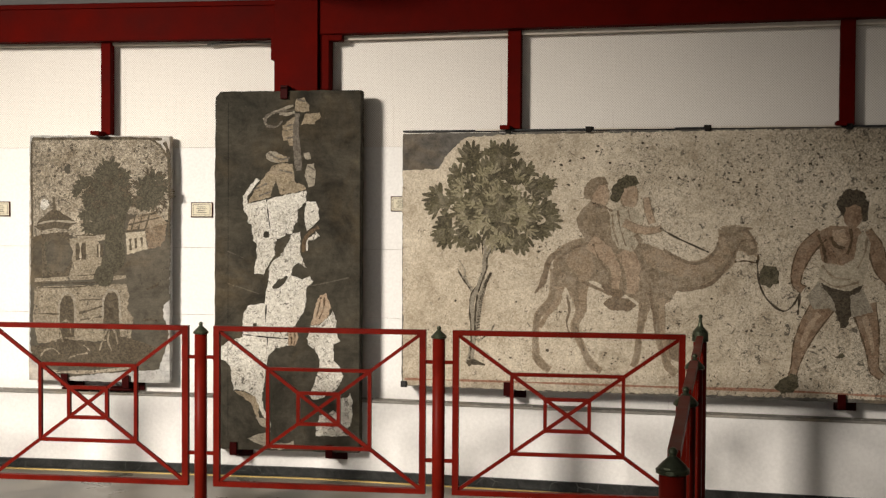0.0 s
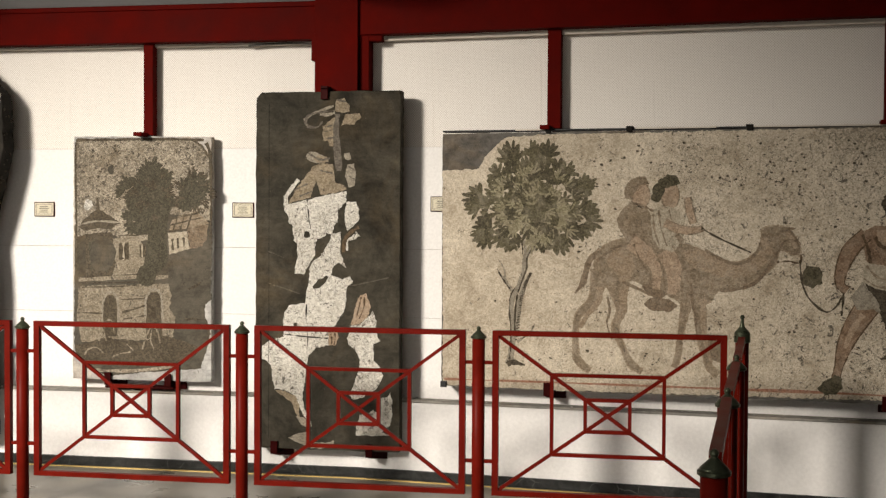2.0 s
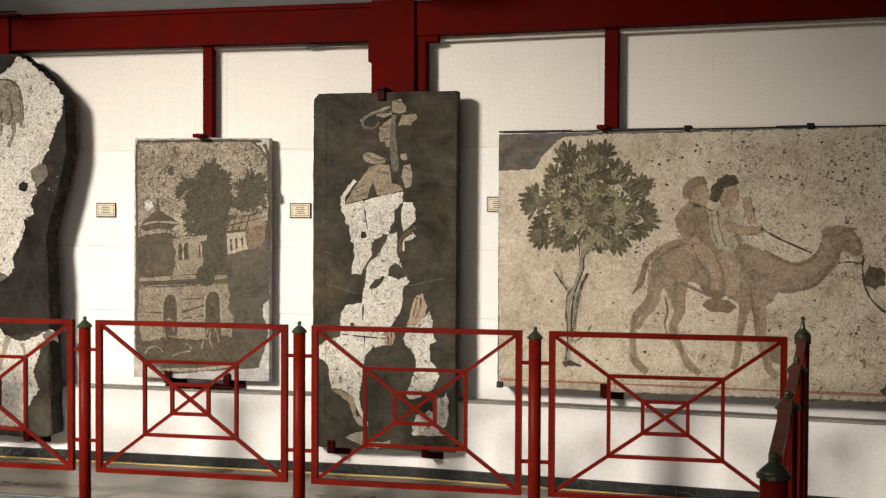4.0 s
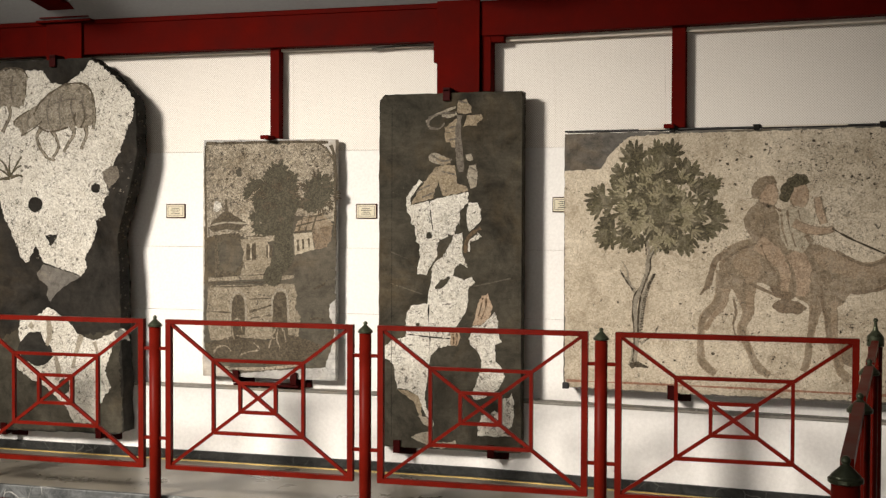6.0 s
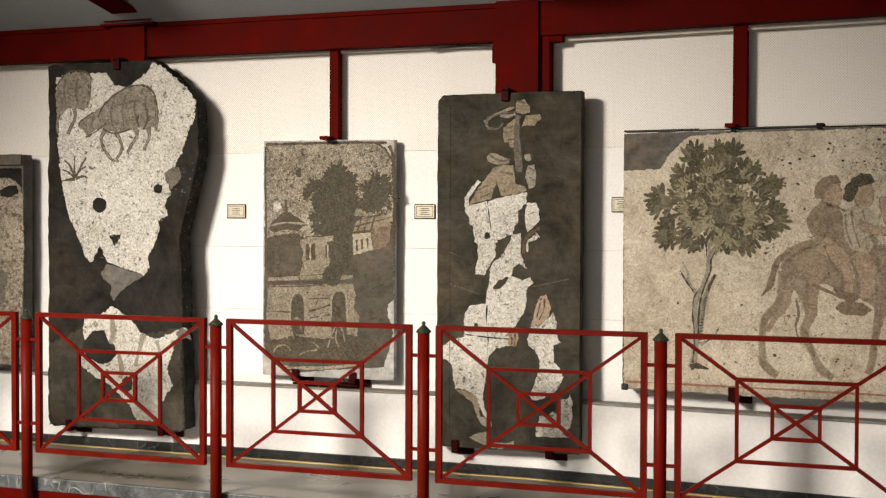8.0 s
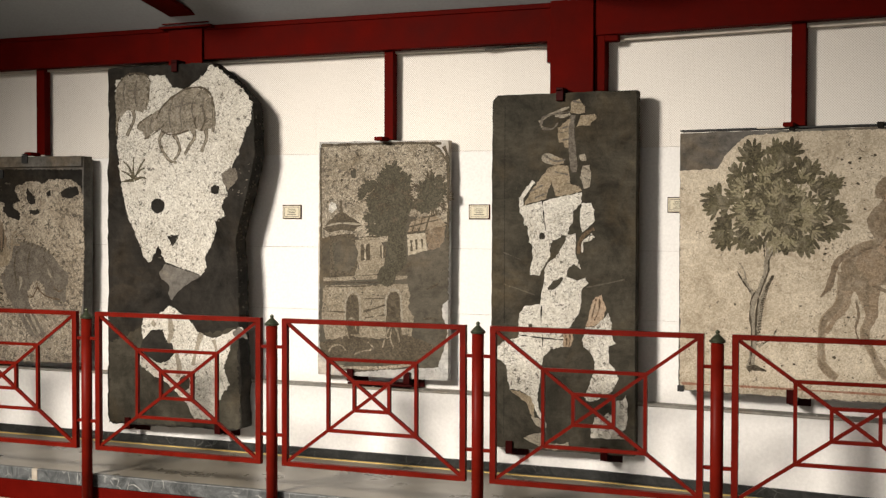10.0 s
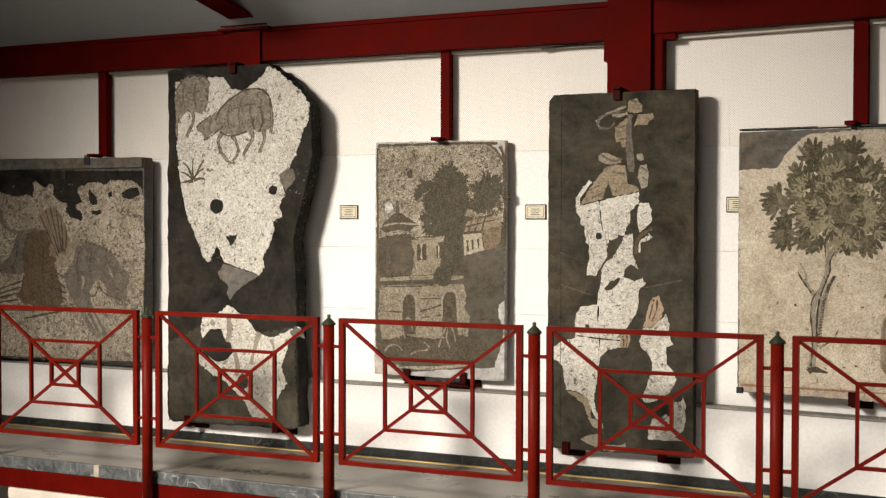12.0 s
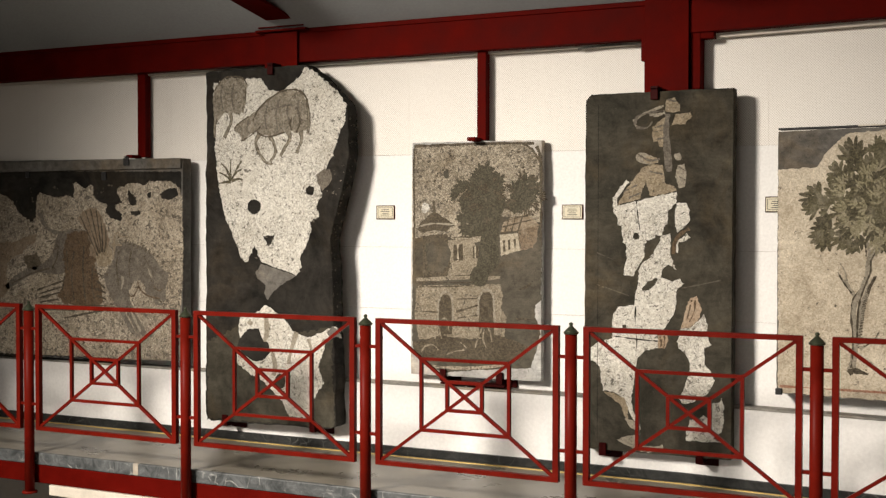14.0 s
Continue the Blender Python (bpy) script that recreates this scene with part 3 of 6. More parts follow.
def rail_panel(p, q, z0=0.18, z1=1.02):
    """One framed panel from p to q (x, y): two nested rectangles on crossed diagonals."""
    p, q = Vector((*p, 0)), Vector((*q, 0))
    u = (q - p).normalized()
    n = Vector((-u.y, u.x, 0))
    L = (q - p).length
    t = thing("railing", p, RAIL_LABEL, "railing", "railings along the gallery")
    at = lambda s, z: p + u * s + Vector((0, 0, z))
    h = z1 - z0
    fw = 0.026

    def one(nm, a, b, w, d, parent=t):
        return part(nm, bar(bmesh.new(), at(*a), at(*b), w, d, n), RED_RAIL, parent)
    one("top_bar", (0, z1 - fw / 2), (L, z1 - fw / 2), fw, 0.032)
    one("bottom_bar", (0, z0 + fw / 2), (L, z0 + fw / 2), fw, 0.032)
    one("side_bar", (0.016, z0 + fw), (0.016, z1 - fw), 0.032, 0.032)
    one("side_bar", (L - 0.016, z0 + fw), (L - 0.016, z1 - fw), 0.032, 0.032)
    ix, iz = L * 0.26, h * 0.26
    jx, jz = L * 0.405, h * 0.405
    # diagonals, from the frame's corners to the middle
    c = (L / 2, (z0 + z1) / 2)
    one("diagonal", (0.03, z0 + fw), (L - 0.03, z1 - fw), 0.018, 0.014)
    one("diagonal", (0.03, z1 - fw), (L - 0.03, z0 + fw), 0.018, 0.018)
    for kx, kz, nm in ((ix, iz, "outer"), (jx, jz, "inner")):
        one(nm + "_bar", (kx, z0 + kz), (L - kx, z0 + kz), 0.018, 0.02)
        one(nm + "_bar", (kx, z1 - kz), (L - kx, z1 - kz), 0.018, 0.02)
        one(nm + "_bar", (kx, z0 + kz), (kx, z1 - kz), 0.018, 0.022)
        one(nm + "_bar", (L - kx, z0 + kz), (L - kx, z1 - kz), 0.018, 0.022)
    for s, e in ((-0.045, 0.0), (L, L + 0.045)):
        for z in (0.352, 0.856):
            one("connector", (s, z), (e, z), 0.018, 0.018)
    return t


def rail_post(x, y, spike=False):
    t = thing("railing_post", (x, y, -0.24), "round red steel railing post with a bronze cap", "post", "railing posts")
    bm = turned(bmesh.new(), x, y, [(0.0325, -0.235), (0.0325, 0.99)], 24)
    part("shaft", bm, RED_RAIL, t)
    part("foot", turned(bmesh.new(), x, y, [(0.05, -0.25), (0.05, -0.236)], 20), RED_RAIL, t)
    if spike:
        t["label"] = "corner railing post with a tall dark bronze finial"
        prof = [(0.0335, 0.985), (0.0405, 0.989), (0.039, 1.03), (0.036, 1.037), (0.028, 1.046), (0.014, 1.062), (0.009, 1.08), (0.008, 1.098), (0.003, 1.103)]
    else:
        prof = [(0.0335, 0.976), (0.040, 0.979), (0.0405, 0.988), (0.036, 0.991), (0.034, 0.995), (0.025, 1.004), (0.014, 1.014), (0.009, 1.019), (0.0085, 1.022), (0.003, 1.025)]
    cap = part("cap", turned(bmesh.new(), x, y, prof, 28), BRONZE, t, "dark green bronze cap")
    for pl in cap.data.polygons:
        pl.use_smooth = False
    z = 1.110 if spike else 1.029
    part("finial", turned(bmesh.new(), x, y, [(0.004, z - 0.011), (0.0105, z - 0.005), (0.0118, z), (0.0105, z + 0.005), (0.004, z + 0.011)], 16), BRONZE, cap)
    return t


POSTS = [-7.20, -5.90, -4.605, -3.325, -2.078, -0.82]
for a, b in zip(POSTS, POSTS[1:]):
    rail_panel((a + 0.072, RAIL_Y), (b - 0.066, RAIL_Y))
rail_panel((-0.748, RAIL_Y), (0.413, RAIL_Y))
for x in POSTS:
    rail_post(x, RAIL_Y)
rail_post(0.484, RAIL_Y, True)
SIDE = [(0.484, 5.97), (0.378, 4.92), (0.275, 3.93), (0.171, 2.86)]
for p in SIDE[1:]:
    rail_post(*p)
for (ax, ay), (bx, by) in zip(SIDE, SIDE[1:]):
    d = Vector((bx - ax, by - ay)).normalized() * 0.07
    rail_panel((ax + d.x, ay + d.y), (bx - d.x, by - d.y))


# ---- slabs ----
def slab(name, label, pts, y, deep, material, rough=0.002, seed=3, step=0.035):
    zs = [p[1] for p in pts]
    xs = [p[0] for p in pts]
    t = thing(name, ((min(xs) + max(xs)) / 2, y + deep / 2, min(zs)), label, "mosaic", "mosaic slabs on the wall")
    bm = plate(bmesh.new(), ragged(pts, step, rough, random.Random(seed)), y, deep)
    ed = [e for e in bm.edges if len(e.link_faces) == 2 and any(len(f.verts) > 8 for f in e.link_faces)]
    bmesh.ops.bevel(bm, geom=ed, offset=0.006, segments=1, affect="EDGES")
    part("backing", bm, material, t)
    FACES[t.name] = y
    return t


def bracket(x, z, y=6.9, deep=0.12):
    """A bent steel foot that carries a slab from below and grips its face."""
    t = thing("bracket", (x, y, z), "dark red steel foot that carries the slab", "bracket", "slab brackets", kind="")
    part("lip", boxed(x - 0.022, x + 0.022, y - 0.016, y - 0.004, z - 0.02, z + 0.045, bevel=0.002), RED_DARK, t)
    part("arm", boxed(x - 0.022, x + 0.022, y - 0.015, y + deep + 0.005, z - 0.035, z - 0.006, bevel=0.003), RED_DARK, t)
    part("wall_plate", boxed(x - 0.03, x + 0.09, y + deep - 0.012, y + deep + 0.005, z - 0.06, z - 0.012, bevel=0.003), RED_DARK, t)
    return t


# tall dark slab with white fragments
DARK = slab("mosaic_slab", "tall dark mortar slab with broken white mosaic fragments", [(-2.317, 0.19), (-1.426, 0.19), (-1.424, 2.346), (-2.28, 2.343), (-2.312, 2.31)], 6.90, 0.10, MORTAR, 0.0018, 3)
part("joint_line", boxed(-2.2335, -2.2305, 6.8992, 6.905, 0.25, 2.28), MORTAR_BLACK, DARK)
A, B, C = 6.8985, 6.897, 6.8955
inlay("white_fragment", [(-2.141, 1.717), (-2.055, 1.83), (-2.037, 1.813), (-2.112, 1.717), (-2.115, 1.669), (-1.969, 1.703), (-1.849, 1.73), (-1.751, 1.75), (-1.754, 1.683), (-1.782, 1.655), (-1.8, 1.642), (-1.803, 1.564), (-1.831, 1.54), (-1.834, 1.492), (-1.876, 1.496), (-1.883, 1.478), (-1.929, 1.461), (-1.943, 1.41), (-1.946, 1.358), (-1.982, 1.307), (-2.013, 1.248), (-2.067, 1.25), (-2.071, 1.285), (-2.053, 1.34), (-2.057, 1.436), (-2.075, 1.45), (-2.086, 1.546), (-2.108, 1.552), (-2.112, 1.597), (-2.137, 1.642)], A, IVORY, DARK, seed=11)
inlay("tan_fragment", [(-2.112, 1.673), (-2.044, 1.786), (-1.998, 1.847), (-1.956, 1.898), (-1.913, 1.917), (-1.836, 1.91), (-1.825, 1.852), (-1.818, 1.801), (-1.762, 1.784), (-1.751, 1.754), (-1.849, 1.734), (-1.909, 1.724), (-1.938, 1.812), (-1.973, 1.71)], A, TAN, DARK, seed=12)
inlay("white_fragment", [(-1.751, 1.683), (-1.695, 1.689), (-1.674, 1.642), (-1.674, 1.581), (-1.691, 1.554), (-1.75, 1.507), (-1.761, 1.598)], A, IVORY, DARK, seed=13)
inlay("white_fragment", [(-1.978, 1.279), (-1.96, 1.321), (-1.911, 1.359), (-1.869, 1.421), (-1.841, 1.492), (-1.785, 1.506), (-1.788, 1.384), (-1.752, 1.29), (-1.795, 1.323), (-1.833, 1.295), (-1.84, 1.248), (-1.776, 1.221), (-1.728, 1.239), (-1.71, 1.209), (-1.748, 1.168), (-1.748, 1.09), (-1.758, 1.045), (-1.8, 0.969), (-1.835, 0.92), (-1.856, 0.899), (-1.859, 0.865), (-2.141, 0.856), (-2.141, 0.977), (-2.134, 1.018), (-2.102, 1.06), (-2.005, 1.073), (-1.995, 1.135), (-1.981, 1.204)], A, IVORY, DARK, seed=14)
inlay("white_fragment", [(-2.286, 0.809), (-2.221, 0.846), (-2.141, 0.869), (-1.859, 0.879), (-1.859, 0.824), (-1.933, 0.808), (-1.979, 0.765), (-1.993, 0.706), (-2, 0.626), (-2.021, 0.508), (-2.01, 0.447), (-1.967, 0.363), (-1.963, 0.339), (-1.999, 0.372), (-2.042, 0.452), (-2.064, 0.513), (-2.129, 0.545), (-2.194, 0.549), (-2.209, 0.617), (-2.22, 0.697), (-2.246, 0.72), (-2.282, 0.733)], A + 0.0005, IVORY, DARK, seed=15)
inlay("white_fragment", [(-1.723, 0.944), (-1.671, 0.949), (-1.609, 1.002), (-1.585, 1.033), (-1.567, 0.976), (-1.56, 0.875), (-1.539, 0.856), (-1.583, 0.834), (-1.583, 0.79), (-1.576, 0.74), (-1.538, 0.69), (-1.52, 0.647), (-1.558, 0.571), (-1.599, 0.546), (-1.651, 0.513), (-1.703, 0.503), (-1.734, 0.529), (-1.71, 0.564), (-1.686, 0.633), (-1.669, 0.685), (-1.669, 0.753), (-1.698, 0.796), (-1.733, 0.829), (-1.743, 0.869)], A, IVORY, DARK, seed=16)
inlay("rose_fragment", [(-1.665, 1.125), (-1.63, 1.14), (-1.609, 1.093), (-1.598, 1.049), (-1.619, 1.002), (-1.664, 0.95), (-1.719, 0.948), (-1.706, 1.006), (-1.692, 1.057), (-1.685, 1.091)], B, SKIN, DARK, seed=17)
bands("finger_line", [[(-1.658, 1.115, 0.007), (-1.671, 1.058, 0.007), (-1.685, 1, 0.007)], [(-1.637, 1.116, 0.007), (-1.643, 1.048, 0.007), (-1.671, 0.987, 0.007)]], C, RUST, DARK)
inlay("rose_fragment", [(-1.859, 0.899), (-1.803, 0.908), (-1.799, 0.867), (-1.817, 0.819), (-1.855, 0.824)], B, SKIN, DARK, seed=18)
bands("finger_line", [[(-1.845, 0.893, 0.007), (-1.838, 0.859, 0.007), (-1.841, 0.828, 0.007)], [(-1.82, 0.9, 0.007), (-1.817, 0.867, 0.007), (-1.824, 0.825, 0.007)]], C, RUST, DARK)
inlay("white_fragment", [(-1.668, 0.407), (-1.616, 0.416), (-1.581, 0.442), (-1.547, 0.42), (-1.537, 0.512), (-1.496, 0.524), (-1.479, 0.552), (-1.468, 0.502), (-1.464, 0.407), (-1.478, 0.349), (-1.529, 0.309), (-1.477, 0.289), (-1.684, 0.283), (-1.692, 0.334), (-1.674, 0.369)], A, IVORY, DARK, seed=19)
inlay("ochre_fragment", [(-2.194, 0.542), (-2.129, 0.538), (-2.064, 0.513), (-2.035, 0.459), (-2.042, 0.383), (-2.063, 0.41), (-2.082, 0.464), (-2.129, 0.5)], B, TAN, DARK, seed=20)
inlay("worn_fragment", [(-2.106, 0.255), (-2.049, 0.286), (-1.966, 0.305), (-1.984, 0.242), (-1.877, 0.231), (-1.824, 0.251), (-1.821, 0.214), (-1.912, 0.194), (-2.002, 0.206)], A, STONE_TESS, DARK, seed=21)
inlay("worn_fragment", [(-2.063, 0.392), (-2.013, 0.385), (-1.963, 0.339), (-1.977, 0.311), (-2.027, 0.336)], A, STONE_TESS, DARK, seed=22)
inlay("tan_fragment", [(-1.817, 2.292), (-1.765, 2.307), (-1.733, 2.256), (-1.736, 2.222), (-1.782, 2.217), (-1.824, 2.228)], A, TAN, DARK, seed=23)
bands("hat_line", [[(-2.014, 2.174, 0.014), (-1.975, 2.204, 0.014), (-1.915, 2.23, 0.014), (-1.831, 2.258, 0.01)], [(-2.014, 2.174, 0.01), (-1.999, 2.147, 0.01), (-1.982, 2.14, 0.007)], [(-1.915, 2.213, 0.017), (-1.873, 2.205, 0.017), (-1.823, 2.218, 0.01)]], A, STONE_TESS, DARK)
inlay("tan_fragment", [(-1.764, 2.203), (-1.674, 2.211), (-1.663, 2.187), (-1.705, 2.148), (-1.781, 2.142), (-1.771, 2.183)], A, TAN, DARK, seed=24)
inlay("tan_fragment", [(-1.9, 2.135), (-1.834, 2.184), (-1.809, 2.197), (-1.823, 2.106), (-1.829, 2.015), (-1.851, 2.015), (-1.865, 2.049), (-1.893, 2.05), (-1.897, 2.097)], A, TAN, DARK, seed=25)
inlay("grey_fragment", [(-1.999, 1.973), (-1.956, 1.989), (-1.921, 1.969), (-1.871, 1.954), (-1.861, 1.92), (-1.938, 1.914), (-1.974, 1.928), (-1.999, 1.942)], A, STONE_TESS, DARK, seed=26)
inlay("tan_fragment", [(-1.956, 1.952), (-1.914, 1.965), (-1.868, 1.951), (-1.864, 1.924), (-1.935, 1.918)], B, TAN, DARK, seed=27)
inlay("tan_fragment", [(-1.763, 1.977), (-1.732, 1.98), (-1.721, 1.942), (-1.752, 1.933), (-1.766, 1.953)], A, STONE_TESS, DARK, seed=28)
inlay("tan_fragment", [(-1.745, 1.909), (-1.703, 1.912), (-1.693, 1.834), (-1.703, 1.784), (-1.737, 1.767), (-1.759, 1.835)], A, STONE_TESS, DARK, seed=29)
bands("grey_band", [[(-1.806, 2.21, 0.027), (-1.816, 2.106, 0.034), (-1.805, 1.954, 0.047), (-1.797, 1.87, 0.030)]], B, GREY_TESS, DARK)
bands("brown_curve", [[(-1.674, 1.534, 0.017), (-1.729, 1.5, 0.02), (-1.76, 1.452, 0.024), (-1.767, 1.384, 0.02)]], B, RUST, DARK)
bands("white_curve", [[(-1.68, 1.494, 0.03), (-1.708, 1.47, 0.024), (-1.743, 1.452, 0.01), (-1.746, 1.391, 0.01)]], A, IVORY, DARK)
inlay("mortar_patch", [(-2.014, 1.488), (-1.997, 1.512), (-1.979, 1.502), (-1.982, 1.467), (-2.011, 1.471)], B, MORTAR, DARK, seed=30)
inlay("mortar_patch", [(-1.956, 1.177), (-1.917, 1.219), (-1.861, 1.244), (-1.871, 1.206), (-1.924, 1.161), (-1.949, 1.16)], B, MORTAR, DARK, seed=31)
inlay("mortar_patch", [(-2.077, 0.951), (-2.051, 0.952), (-2.051, 0.934), (-2.076, 0.934)], B, MORTAR, DARK, seed=32)
bands("crack", [[(-1.994, 1.7, 0.003), (-1.983, 1.597, 0.005), (-1.968, 1.505, 0.003)], [(-1.995, 1.067, 0.005), (-1.998, 0.963, 0.005), (-1.987, 0.861, 0.005), (-1.993, 0.775, 0.003)], [(-2.13, 0.884, 0.003), (-1.994, 0.871, 0.005), (-1.859, 0.865, 0.003)]], C, MORTAR_BLACK, DARK)

bands("scratch", [[(-1.717, 1.184, 0.005), (-1.629, 1.202, 0.005), (-1.488, 1.235, 0.005)], [(-2.239, 1.386, 0.004), (-2.13, 1.343, 0.003)], [(-2.184, 1.177, 0.004), (-2.039, 1.13, 0.003)], [(-2.238, 1.193, 0.003), (-2.193, 1.177, 0.004)]], A, MORTAR_HOUSE, DARK, seed=33)
bands("worn_stroke", [[(-2.006, 2.15, 0.014), (-1.992, 2.198, 0.014), (-1.934, 2.218, 0.01), (-1.828, 2.23, 0.008)], [(-1.997, 2.136, 0.014), (-1.934, 2.132, 0.011), (-1.899, 2.166, 0.008)], [(-1.81, 2.294, 0.011), (-1.757, 2.281, 0.009)], [(-1.877, 2.062, 0.008), (-1.827, 2.07, 0.008)], [(-1.884, 2.131, 0.007), (-1.818, 2.148, 0.007)], [(-1.889, 2.105, 0.007), (-1.824, 2.117, 0.007)], [(-1.987, 1.977, 0.011), (-1.916, 1.938, 0.01), (-1.853, 1.945, 0.01)], [(-1.741, 1.898, 0.007), (-1.699, 1.872, 0.007)], [(-1.737, 1.838, 0.007), (-1.702, 1.821, 0.007)], [(-2.077, 1.752, 0.007), (-1.987, 1.795, 0.007)], [(-2.041, 1.717, 0.007), (-1.96, 1.748, 0.007)], [(-1.915, 1.873, 0.007), (-1.835, 1.855, 0.007)]], C, GREY_TESS, DARK, seed=34)

# villa among trees
HOUSE = slab("mosaic_slab", "weathered mosaic slab of a villa and trees in pale mortar", [(-3.52, 0.575), (-2.61, 0.575), (-2.61, 2.08), (-3.51, 2.088)], 6.93, 0.055, MORTAR_PALE, 0.0018, 4)
A, B, C, D = 6.9285, 6.927, 6.924, 6.9225
inlay("mortar_field", [(-3.495, 2.071), (-3.043, 2.074), (-2.717, 2.065), (-2.668, 2.029), (-2.623, 1.965), (-2.607, 1.789), (-2.609, 1.085), (-2.651, 1.048), (-2.647, 0.977), (-2.613, 0.872), (-2.639, 0.783), (-2.676, 0.657), (-3.042, 0.624), (-3.278, 0.596), (-3.398, 0.628), (-3.459, 0.662), (-3.507, 0.752), (-3.511, 0.953), (-3.503, 1.539)], A, MORTAR_HOUSE, HOUSE, seed=41)
inlay("sky_field", [(-3.491, 2.06), (-2.736, 2.059), (-2.679, 2.022), (-2.623, 1.944), (-2.614, 1.561), (-2.659, 1.578), (-2.735, 1.613), (-2.811, 1.599), (-2.888, 1.613), (-2.926, 1.47), (-3.043, 1.441), (-3.18, 1.454), (-3.259, 1.475), (-3.318, 1.489), (-3.491, 1.466)], B, HOUSE_SKY, HOUSE, seed=42)
inlay("tree_crown", [(-3.144, 1.75), (-3.076, 1.814), (-3.064, 1.863), (-3.023, 1.898), (-2.978, 1.934), (-2.94, 1.884), (-2.888, 1.863), (-2.881, 1.806), (-2.866, 1.708), (-2.836, 1.672), (-2.88, 1.623), (-2.895, 1.538), (-2.903, 1.425), (-2.888, 1.34), (-2.91, 1.283), (-2.971, 1.226), (-3.016, 1.168), (-3.076, 1.182), (-3.099, 1.253), (-3.061, 1.31), (-3.016, 1.367), (-3.031, 1.424), (-3.016, 1.481), (-3.091, 1.473), (-3.152, 1.508), (-3.16, 1.537), (-3.106, 1.558), (-3.167, 1.579), (-3.175, 1.601), (-3.137, 1.622), (-3.159, 1.693)], 6.9258, HOUSE_LEAF, HOUSE, seed=43, amp=0.004)
inlay("tree_crown", [(-2.798, 1.778), (-2.731, 1.813), (-2.672, 1.806), (-2.657, 1.764), (-2.679, 1.708), (-2.702, 1.645), (-2.791, 1.623), (-2.836, 1.644), (-2.806, 1.694)], 6.9258, HOUSE_LEAF, HOUSE, seed=143, amp=0.009)
rng = random.Random(9)
bm, shine = bmesh.new(), bmesh.new()
for middle, twigs in (((-3.001, 1.665), [(-3.19, 1.778), (-3.175, 1.81), (-3.205, 1.753), (-3.149, 1.795), (-3.023, 1.906), (-2.978, 1.92), (-2.925, 1.87), (-2.892, 1.849), (-2.884, 1.785), (-3.058, 1.856), (-3.088, 1.814), (-3.149, 1.707), (-3.14, 1.665), (-3.119, 1.629), (-3.16, 1.586), (-3.14, 1.522), (-3.091, 1.509), (-2.866, 1.694)]), ((-2.731, 1.708), [(-2.791, 1.799), (-2.746, 1.823), (-2.702, 1.848), (-2.66, 1.823), (-2.645, 1.778), (-2.665, 1.729), (-2.776, 1.753), (-2.724, 1.792), (-2.761, 1.701), (-2.806, 1.687), (-2.687, 1.708), (-2.716, 1.68)])):
    for px, pz in twigs:
        aim = math.atan2(pz - middle[1], px - middle[0])
        leaf_spray(bm, px - 0.03 * math.cos(aim), pz - 0.03 * math.sin(aim), 0.07, lay(6.925, HOUSE), rng, 6, 2.5, aim, 0.15)
    for k in range(26):
        a, q = rng.uniform(0, 6.283), 0.13 * math.sqrt(rng.random())
        leaf_spray(shine, middle[0] + q * math.cos(a), middle[1] + 0.05 + q * math.sin(a), 0.045, lay(6.9245, HOUSE), rng, 3, 1.6, a, 0.1)
part("leaves", bm, HOUSE_LEAF, HOUSE)
part("dark_leaves", shine, HOUSE_DARK, HOUSE)
inlay("tower_roof", [(-3.481, 1.528), (-3.458, 1.556), (-3.404, 1.6), (-3.363, 1.635), (-3.356, 1.707), (-3.347, 1.707), (-3.341, 1.636), (-3.281, 1.6), (-3.201, 1.553), (-3.243, 1.529), (-3.259, 1.507), (-3.427, 1.499), (-3.458, 1.506)], C, HOUSE_DARK, HOUSE, seed=44)
bands("roof_band", [[(-3.477, 1.535, 0.008), (-3.412, 1.552, 0.01), (-3.335, 1.561, 0.01), (-3.21, 1.553, 0.008)], [(-3.43, 1.498, 0.007), (-3.35, 1.511, 0.008), (-3.262, 1.506, 0.007)]], D, STONE_TESS, HOUSE)
inlay("tower_wall", [(-3.434, 1.481), (-3.255, 1.493), (-3.251, 1.395), (-3.231, 1.305), (-3.255, 1.211), (-3.434, 1.207)], C, HOUSE_DARK, HOUSE, seed=45)
inlay("dark_opening", [(-3.414, 1.43), (-3.298, 1.446), (-3.271, 1.359), (-3.298, 1.268), (-3.398, 1.255)], D, HOUSE_LEAF, HOUSE, seed=46, amp=0.006)
inlay("villa_wall", [(-3.251, 1.453), (-3.089, 1.469), (-3.035, 1.398), (-3.058, 1.218), (-3.251, 1.214)], C + 0.0006, HOUSE_WALL, HOUSE, seed=47)
inlay("dark_window", [(-3.211, 1.425), (-3.144, 1.429), (-3.144, 1.324), (-3.211, 1.32)], D, HOUSE_DARK, HOUSE, seed=48, amp=0.002)
inlay("dark_window", [(-3.074, 1.419), (-3.035, 1.419), (-3.035, 1.34), (-3.074, 1.34)], D, HOUSE_DARK, HOUSE, seed=49, amp=0.002)
bands("window_bar", [[(-3.18, 1.429, 0.01), (-3.18, 1.32, 0.01)], [(-3.058, 1.419, 0.009), (-3.058, 1.34, 0.009)]], D - 0.0015, LINEN, HOUSE)
bands("ledge_band", [[(-3.479, 1.196, 0.027), (-3.278, 1.207, 0.027), (-3.074, 1.218, 0.027)], [(-2.984, 1.212, 0.02), (-2.887, 1.221, 0.02)]], D, HOUSE_WALL, HOUSE)
